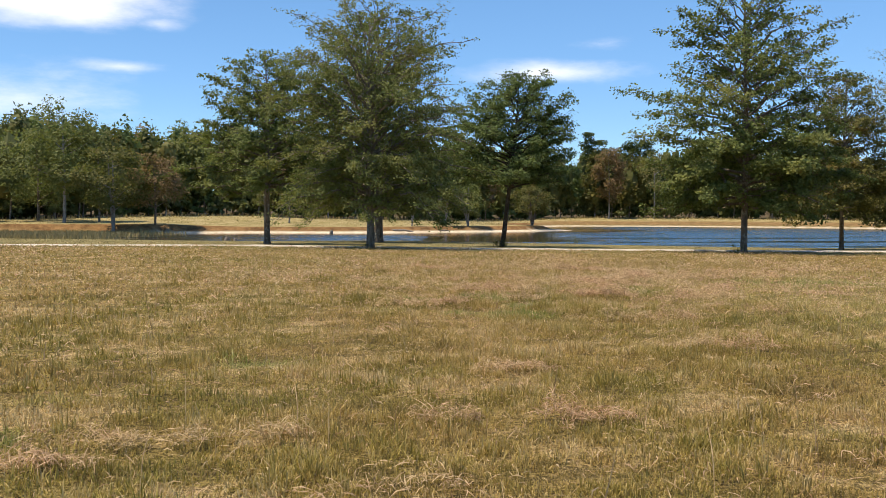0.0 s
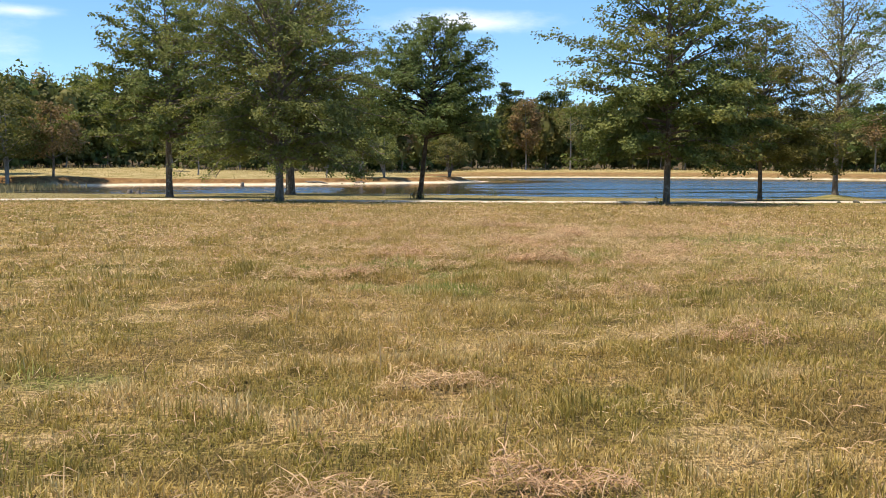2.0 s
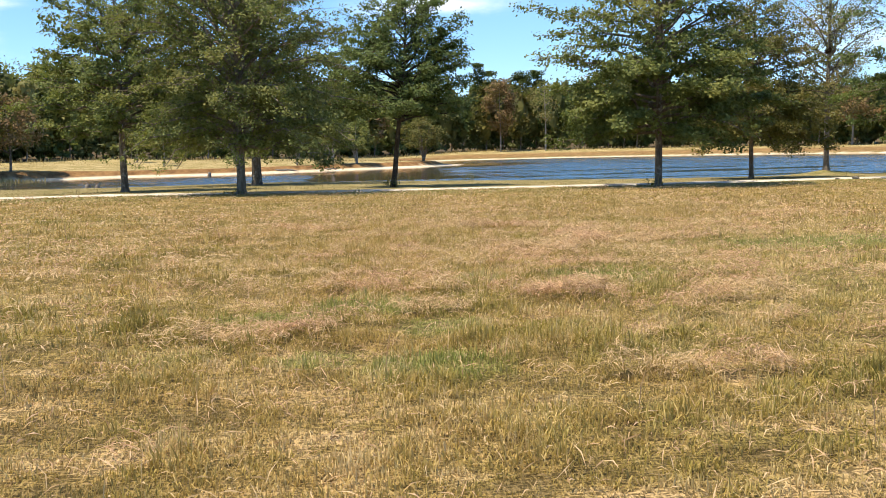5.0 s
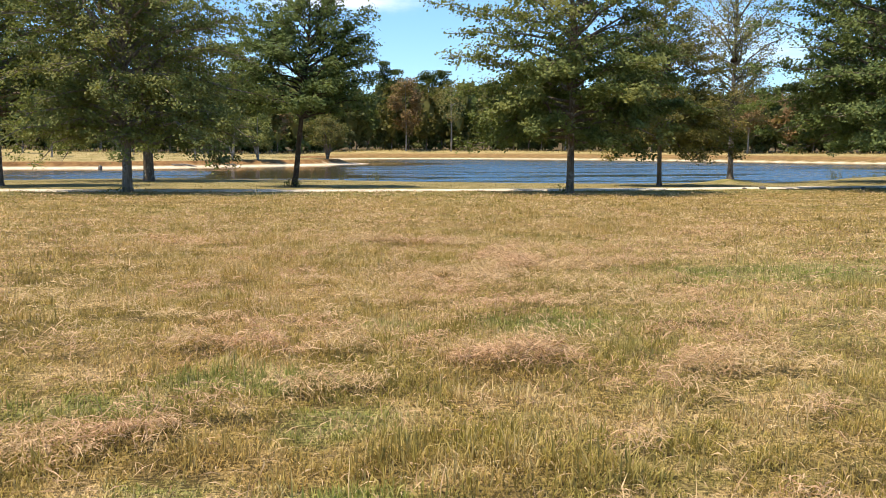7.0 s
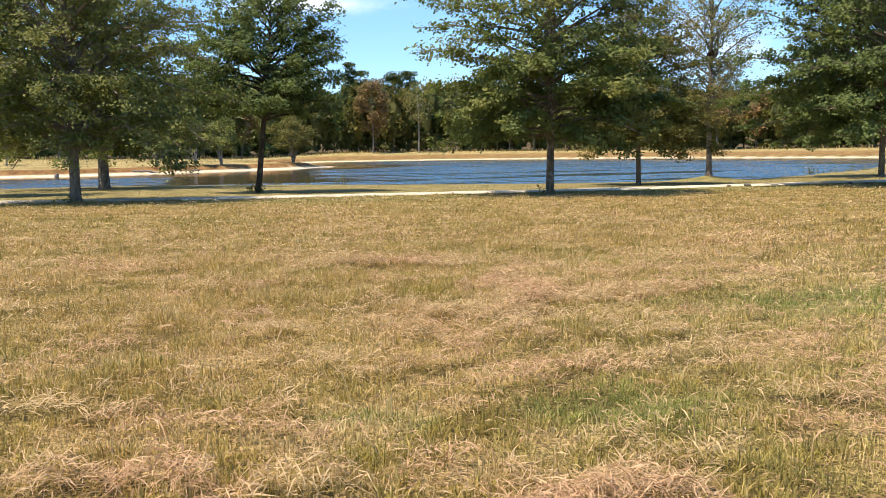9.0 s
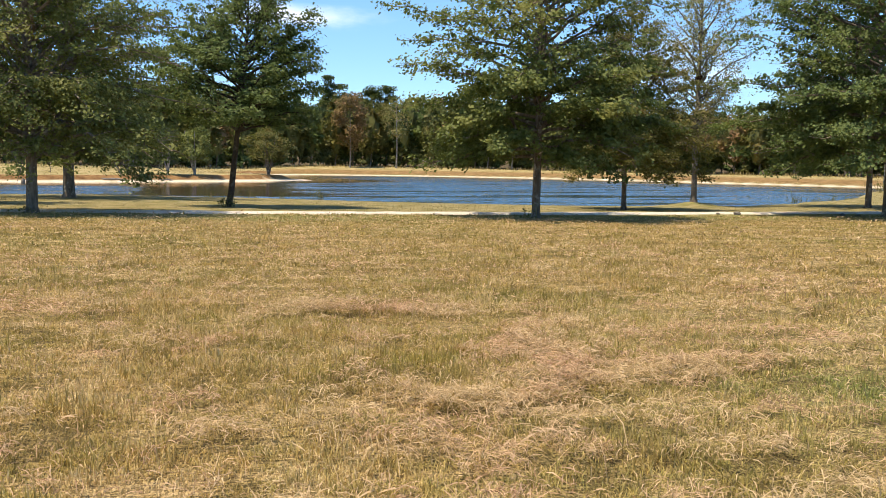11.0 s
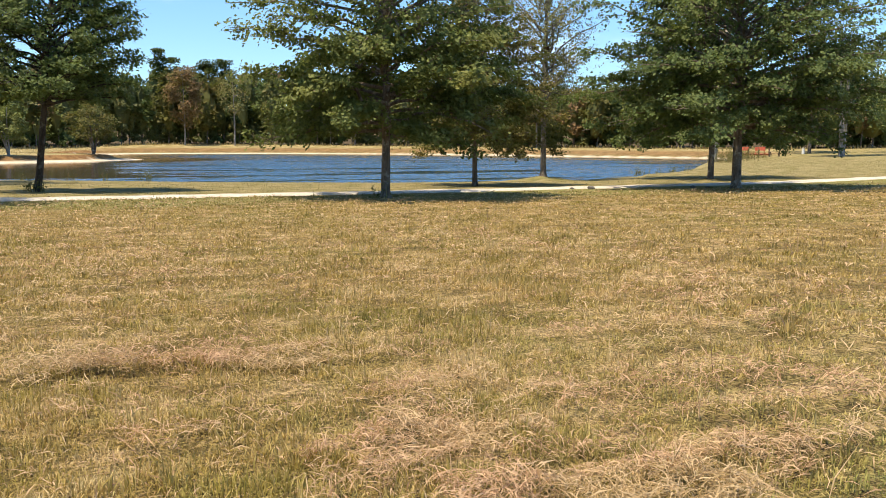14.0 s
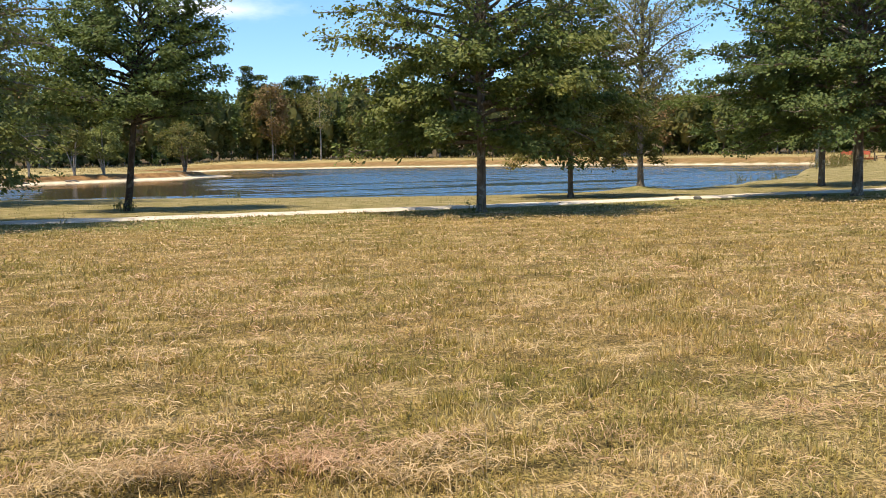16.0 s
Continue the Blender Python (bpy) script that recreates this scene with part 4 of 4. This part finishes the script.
def build_meadow():
    rng = np.random.default_rng(21)
    # tufts of a dozen blades
    c = scatter(rng, 50000, 2.5, 54)
    c = c[rng.random(len(c)) < 0.35 + 0.65 * (1 - straw_cover(c[:, 0], c[:, 1]))]
    near = nearest(c[:, 0], c[:, 1])
    k = 13
    p = np.repeat(c, k, 0) + rng.normal(0, 1, (len(c) * k, 2)) * np.repeat(0.035 * np.maximum(1, near / 9), k)[:, None]
    blades("meadow_grass", p, rng, 0.064, 0.0066, 1.0, M_GRASS, label="olive and tan mown meadow grass")
    # thicker tussocks that the mower left standing
    c = scatter(rng, 5200, 2.5, 54)
    c = c[lattice(c[:, 0], c[:, 1] * 1.5, 1.6, 15) > 0.42]
    near = nearest(c[:, 0], c[:, 1])
    k = 26
    p = np.repeat(c, k, 0) + rng.normal(0, 1, (len(c) * k, 2)) * np.repeat(0.06 * np.maximum(1, near / 11), k)[:, None]
    blades("meadow_grass", p, rng, 0.085, 0.0064, 0.9, M_GRASS, label="thicker olive-brown tussocks in the mown meadow")
    p = scatter(rng, 100000, 2.5, 54)
    blades("meadow_grass", p, rng, 0.06, 0.0075, 1.1, M_GRASS, label="short bent stubble between the tufts")
    p = scatter(rng, 460000, 2.5, 54)
    p = p[rng.random(len(p)) < 0.05 + 0.08 * smooth(7, 16, p[:, 1]) + 0.90 * straw_cover(p[:, 0], p[:, 1])]
    p = p[rng.random(len(p)) < 1.0 - 0.6 * smooth(9, 20, nearest(p[:, 0], p[:, 1]))]
    straws("cut_straw", p, rng, 0.10, 0.0054, M_HAY, "loose mats of pinkish-tan cut straw on the meadow")
    p = np.concatenate([np.array([hx, hy]) + rng.uniform(-1.4, 1.4, (int(13000 * rx * ry), 2)) * [rx, ry] for hx, hy, rx, ry in HEAPS])
    p = p[rng.random(len(p)) < straw_cover(p[:, 0], p[:, 1]) ** 1.5]
    straws("cut_straw", p, rng, 0.115, 0.0056, M_HAY, "heaps of pinkish-brown cut straw dropped by the mower", 0.085)
    p = scatter(rng, 900, 2.5, 54)
    blades("seed_stalk", p, rng, 0.30, 0.0045, 0.5, M_HAY, label="thin pale seed stalks standing above the grass")


build_meadow()


def bank_grass(name, x, y, height, rng, mat, label):
    """Tall dry grass a long way off, three-sided tufts."""
    n = len(x)
    z = np.maximum(ground_height(x, y), WATER)
    a = rng.uniform(0, 6.3, n)
    h = height * rng.uniform(0.5, 1.3, n)
    w = h * rng.uniform(0.12, 0.3, n)
    root = np.stack([x, y, z - 0.05], 1)
    side = np.stack([np.cos(a), np.sin(a), 0 * a], 1) * w[:, None]
    tip = root + np.stack([rng.normal(0, 0.2, n) * h, rng.normal(0, 0.2, n) * h, h], 1)
    V = np.stack([root - side, root + side, tip], 1).reshape(-1, 3)
    F = np.arange(3 * n, dtype=np.int32).reshape(-1, 3)
    tagged(new(name, mesh_from(name, V, F, mat)), label, "grass", kind="stuff")


def mat_bank_grass(name, a, b):
    m = Mat(name, 0.8, 0.2)
    c = m.mix(m.math("ADD", m.math("MULTIPLY", m.island(), 0.6), m.math("MULTIPLY", m.noise(0.12, 3), 0.4)), a, b)
    m.colour(c)
    m.thin(0.25, c)
    return m.mat


M_DRYBANK = mat_bank_grass("dry_bank_grass", (0.22, 0.18, 0.07), (0.44, 0.35, 0.17))
M_LAWN = mat_bank_grass("lawn_grass", (0.16, 0.14, 0.05), (0.34, 0.265, 0.13))
M_REED = mat_bank_grass("reed_stems", (0.14, 0.13, 0.05), (0.34, 0.27, 0.12))


def build_bank_grass():
    rng = np.random.default_rng(31)
    x, y = rng.uniform(-75, 150, 150000), rng.uniform(120, 262, 150000)
    d = shore_distance(x, y)
    keep = (d > 4.5) & (d < 46) & (y > np.interp(x, MID_X, MID_Y) + 7) & (rng.random(150000) < 0.9)
    edge = np.interp(x, EDGE[:, 0], EDGE[:, 1])
    keep &= (y < edge + 4) & ((x < 20) | (d > 10))
    bank_grass("bank_grass", x[keep], y[keep], 0.17, rng, M_DRYBANK, "pale dry grass on the far bank")
    # a taller fringe along the wood's foot
    e = np.concatenate([edge_places(rng, 0.12, -4.5, 2.2)])
    bank_grass("bank_grass", e[:, 0], e[:, 1], 0.65, rng, M_DRYBANK, "tall pale grass along the foot of the forest")
    # lawn between the field and the water
    x, y = rng.uniform(-45, 95, 150000), rng.uniform(44, 118, 150000)
    d = shore_distance(x, y)
    track = np.interp(x, TRACK_X, TRACK_Y)
    keep = (d > 0.5) & (y > track - 6) & (np.abs(y - track + 0.3) > 2.1) & (y < np.interp(x, MID_X, MID_Y) + 5)
    bank_grass("lawn_grass", x[keep], y[keep], 0.10, rng, M_LAWN, "short olive and tan grass between path and pond")
    # reeds at the pond's western end
    x, y = rng.uniform(-98, -34, 40000), rng.uniform(94, 132, 40000)
    d = shore_distance(x, y)
    keep = (d < 1.5) & (x + 3 * np.sin(y * 0.5) < -38) & (rng.random(40000) < smooth(34, 52, -x) + 0.15)
    bank_grass("reeds", x[keep], y[keep], 0.5, rng, M_DRYBANK, "brown reedy grass at the end of the pond")


build_bank_grass()

# ---- small things round the pond ----


def part(name, bm, material, parent, label=""):
    me = bpy.data.meshes.new(name)
    bm.to_mesh(me)
    bm.free()
    me.materials.append(material)
    ob = new(name, me)
    ob.parent = parent
    return tagged(ob, label)


def box(sx, sy, sz, x=0, y=0, z=0, tilt=0.0, bevel=0.015):
    bm = bmesh.new()
    bmesh.ops.create_cube(bm, size=1.0, matrix=Matrix.Translation((x, y, z)) @ Matrix.Rotation(tilt, 4, "X") @ Matrix.Diagonal((sx, sy, sz, 1)))
    bmesh.ops.bevel(bm, geom=bm.edges[:], offset=min(bevel, 0.3 * min(sx, sy, sz)), segments=1, affect="EDGES")
    return bm


def mat_wood(name, a, b):
    m = Mat(name, 0.75, 0.25)
    grain = m.noise(7, 5, 0.65, (0.25, 1.0, 1.0))
    m.colour(m.mix(m.span(grain, 0.35, 0.65), a, b))
    m.bump(grain, 0.4, 0.01)
    return m.mat


M_RED = mat_wood("red_painted_wood", (0.36, 0.075, 0.045), (0.52, 0.14, 0.08))
M_DARKWOOD = mat_wood("dark_weathered_wood", (0.06, 0.045, 0.035), (0.15, 0.11, 0.08))
M_GREYWOOD = mat_wood("grey_driftwood", (0.13, 0.105, 0.08), (0.30, 0.26, 0.21))
M_WHITE = mat_wood("white_paint", (0.68, 0.67, 0.62), (0.82, 0.81, 0.77))
M_STONE = mat_wood("dark_stone", (0.07, 0.065, 0.055), (0.16, 0.15, 0.13))


def thing(name, x, y, turn, label, category, z=None, group=""):
    root = new(name)
    root.matrix_world = pose(x, y, on_ground(x, y) if z is None else z, 0, 0, turn)
    return tagged(root, label, category, group)


def build_dock():
    dock = thing("fishing_dock", 106.2, 124.9, -44, "small red-brown timber dock with posts at the pond's edge", "dock", z=WATER)
    for k in range(16):
        part("plank", box(0.28, 2.4, 0.05, -2.4 + 0.3 * k, 0, 1.0), M_RED, dock)
    for k in range(4):
        for s in (-1, 1):
            part("post", box(0.16, 0.16, 2.9, -2.3 + 1.5 * k, s * 1.12, 0.35), M_DARKWOOD, dock)
    for s in (-1, 1):
        part("beam", box(4.8, 0.1, 0.2, -0.15, s * 1.0, 0.86), M_RED, dock)
    for k, x in enumerate((-1.5, 0.9)):
        bench = thing("bench", *(dock.matrix_world @ Vector((x, 0.2, 0)))[:2], -40, "red-painted wooden bench standing on the dock", "bench", z=WATER + 1.025, group="benches on the dock")
        part("seat", box(1.5, 0.45, 0.06, 0, 0, 0.45), M_RED, bench)
        part("backrest", box(1.5, 0.06, 0.5, 0, 0.24, 0.75, -0.15), M_RED, bench)
        for sx in (-0.6, 0.6):
            part("leg", box(0.1, 0.42, 0.44, sx, 0, 0.22), M_RED, bench)


def build_picnic_table(x, y, turn):
    t = thing("picnic_table", x, y, turn, "dark weathered wooden picnic table on the grass", "table")
    for k in range(5):
        part("tabletop_board", box(1.8, 0.14, 0.045, 0, -0.3 + 0.15 * k, 0.75), M_DARKWOOD, t)
    for s in (-1, 1):
        part("bench_board", box(1.8, 0.26, 0.045, 0, s * 0.72, 0.45), M_DARKWOOD, t)
        part("cross_beam", box(0.09, 1.6, 0.1, s * 0.6, 0, 0.39), M_DARKWOOD, t)
        for e in (-1, 1):
            part("leg", box(0.09, 0.09, 0.86, s * 0.6, e * 0.38, 0.37, e * 0.42), M_DARKWOOD, t)


def build_stump(x, y, h, r, seed, label):
    rng = np.random.default_rng(seed)
    t = np.linspace(0, 1, 6)
    pts = np.stack([0.12 * t * h, 0.05 * np.sin(4 * t), h * t - 0.5], 1)
    rad = r * (1.25 - 0.35 * t) * (1 + 0.08 * rng.normal(size=6))
    rad[-1] *= 0.35
    ob = new("tree_stump", mesh_from("tree_stump", *tubes([(pts, rad)], 9), M_GREYWOOD, True))
    ob.location = (x, y, WATER)
    tagged(ob, label, "stump")


def build_log(x, y, turn, length, r, z, seed):
    rng = np.random.default_rng(seed)
    t = np.linspace(-0.5, 0.5, 9)
    pts = np.stack([t * length, 0.06 * np.sin(5 * t), 0.08 * np.sin(7 * t + 1)], 1)
    rad = r * (1 - 0.5 * np.abs(t + 0.2)) * (1 + 0.1 * rng.normal(size=9))
    rad[0] *= 0.4
    rad[-1] *= 0.3
    ob = new("driftwood", mesh_from("driftwood", *tubes([(pts, rad)], 8), M_GREYWOOD, True))
    ob.matrix_world = pose(x, y, z, 0, 6, turn)
    tagged(ob, "grey driftwood log lying on the sand at the water's edge", "log", "driftwood on the beach")


def build_stalks(name, x, y, n, spread, h, seed, label, z=None):
    """A clump of stems with narrow leaves."""
    rng = np.random.default_rng(seed)
    lines, leaves = [], []
    for k in range(n):
        a, b = rng.normal(0, spread, 2)
        t = np.linspace(0, 1, 5)
        hh = 0.75 * h * rng.uniform(0.5, 1.2)
        pts = np.stack([a + 0.2 * hh * t * t * rng.normal(), b + 0.2 * hh * t * t * rng.normal(), hh * t - 0.1], 1)
        lines.append((pts, 0.018 * (1 - t) + 0.006))
        for q in pts[1:]:
            leaves.append(q + rng.normal(0, 0.09, (3, 3)))
    root = new(name)
    root.location = (x, y, max(on_ground(x, y), WATER) if z is None else z)
    tagged(root, label, "weeds", "weeds at the shore", "")
    st = tagged(new("stem_clump", mesh_from("stem_clump", *tubes(lines, 4), M_REED, True)), kind="stuff")
    st.parent = root
    lf = tagged(new("foliage", leaf_mesh("foliage", np.concatenate(leaves), 0.11, LEAF["yellow"], rng, loose=0.9)), kind="stuff")
    lf.parent = root


def build_nest():
    rng = np.random.default_rng(91)
    v = rng.normal(0, 1, (420, 3))
    c = v / np.linalg.norm(v, axis=1, keepdims=True) * rng.uniform(0.05, 0.32, (420, 1)) * [1, 1, 0.8]
    m = Mat("dead_leaves", 0.9, 0.1)
    m.colour(m.mix(m.island(), (0.05, 0.03, 0.018), (0.14, 0.085, 0.045)))
    ob = new("leaf_nest", leaf_mesh("leaf_nest", c, 0.16, m.mat, rng, loose=1.5))
    ob.location = (36.5, 72.15, 8.0)
    tagged(ob, "dark ball of dead leaves lodged in the thin tree", "nest")


build_dock()
build_picnic_table(105.3, 119.7, -35)
marker = thing("marker_post", 118.2, 126.6, 10, "short white marker post at the wood's edge", "post")
part("shaft", box(0.34, 0.34, 1.0, 0, 0, 0.45), M_WHITE, marker)
part("cap", box(0.42, 0.42, 0.08, 0, 0, 0.98), M_WHITE, marker)
build_stump(-17.0, 130.5, 1.0, 0.24, 81, "dark broken stump standing in the shallow water")
# two small bird-like shapes by the near shore, built as stumps
build_stump(-22.8, 93.6, 0.95, 0.26, 82, "short grey upright shape near the grassy shore")
build_stump(-21.9, 93.4, 0.85, 0.22, 83, "short grey upright shape near the grassy shore")
build_log(-7.2, 137.6, 20, 3.6, 0.16, WATER + 0.32, 84)
build_log(-1.0, 141.3, 35, 2.4, 0.12, WATER + 0.25, 85)
for k, (x, y, n, s, h) in enumerate(((6.3, 88.2, 5, 0.15, 0.9), (8.8, 86.6, 6, 0.2, 0.8), (11.2, 84.9, 9, 0.3, 1.0), (3.0, 89.3, 4, 0.2, 0.7), (52.2, 82.0, 9, 0.35, 1.0), (54.6, 83.6, 10, 0.7, 0.55),
                                     (58.5, 85.6, 10, 0.9, 0.5), (63.0, 88.8, 8, 1.0, 0.45), (-1.8, 91.4, 5, 0.3, 0.6), (82.0, 104.2, 70, 1.3, 1.8), (86.0, 107.6, 80, 1.4, 2.0), (91.0, 112.0, 80, 1.4, 2.0), (96.0, 116.0, 70, 1.4, 1.8))):
    build_stalks("shore_weed", x, y, n, s, h, 100 + k, "thin green and tan weed stalks at the water's edge")
build_stalks("tree_shoots", 3.3, 62.55, 10, 0.25, 0.9, 120, "leafy shoots round the foot of the leaning oak")
build_stalks("tree_shoots", 15.45, 50.5, 5, 0.2, 0.7, 121, "bare twiggy shoots beside the pin oak's trunk")
build_stalks("tree_shoots", -4.9, 51.6, 5, 0.25, 0.5, 122, "twiggy shoots at the foot of the willow oak")
build_nest()


def build_rock(x, y, s, seed):
    rng = np.random.default_rng(seed)
    bm = bmesh.new()
    bmesh.ops.create_icosphere(bm, subdivisions=2, radius=s)
    for v in bm.verts:
        v.co *= rng.uniform(0.75, 1.1)
        v.co.z *= 0.6
    me = bpy.data.meshes.new("stone")
    bm.to_mesh(me)
    bm.free()
    me.materials.append(M_STONE)
    ob = new("stone", me)
    ob.location = (x, y, on_ground(x, y) + s * 0.25)
    tagged(ob, "small dark stone in the grass beside the path", "stone", "stones beside the path")


for k, (x, y, s) in enumerate(((29.0, 55.3, 0.22), (28.3, 56.0, 0.13), (34.6, 54.2, 0.16), (35.4, 54.0, 0.12))):
    build_rock(x, y, s, 130 + k)
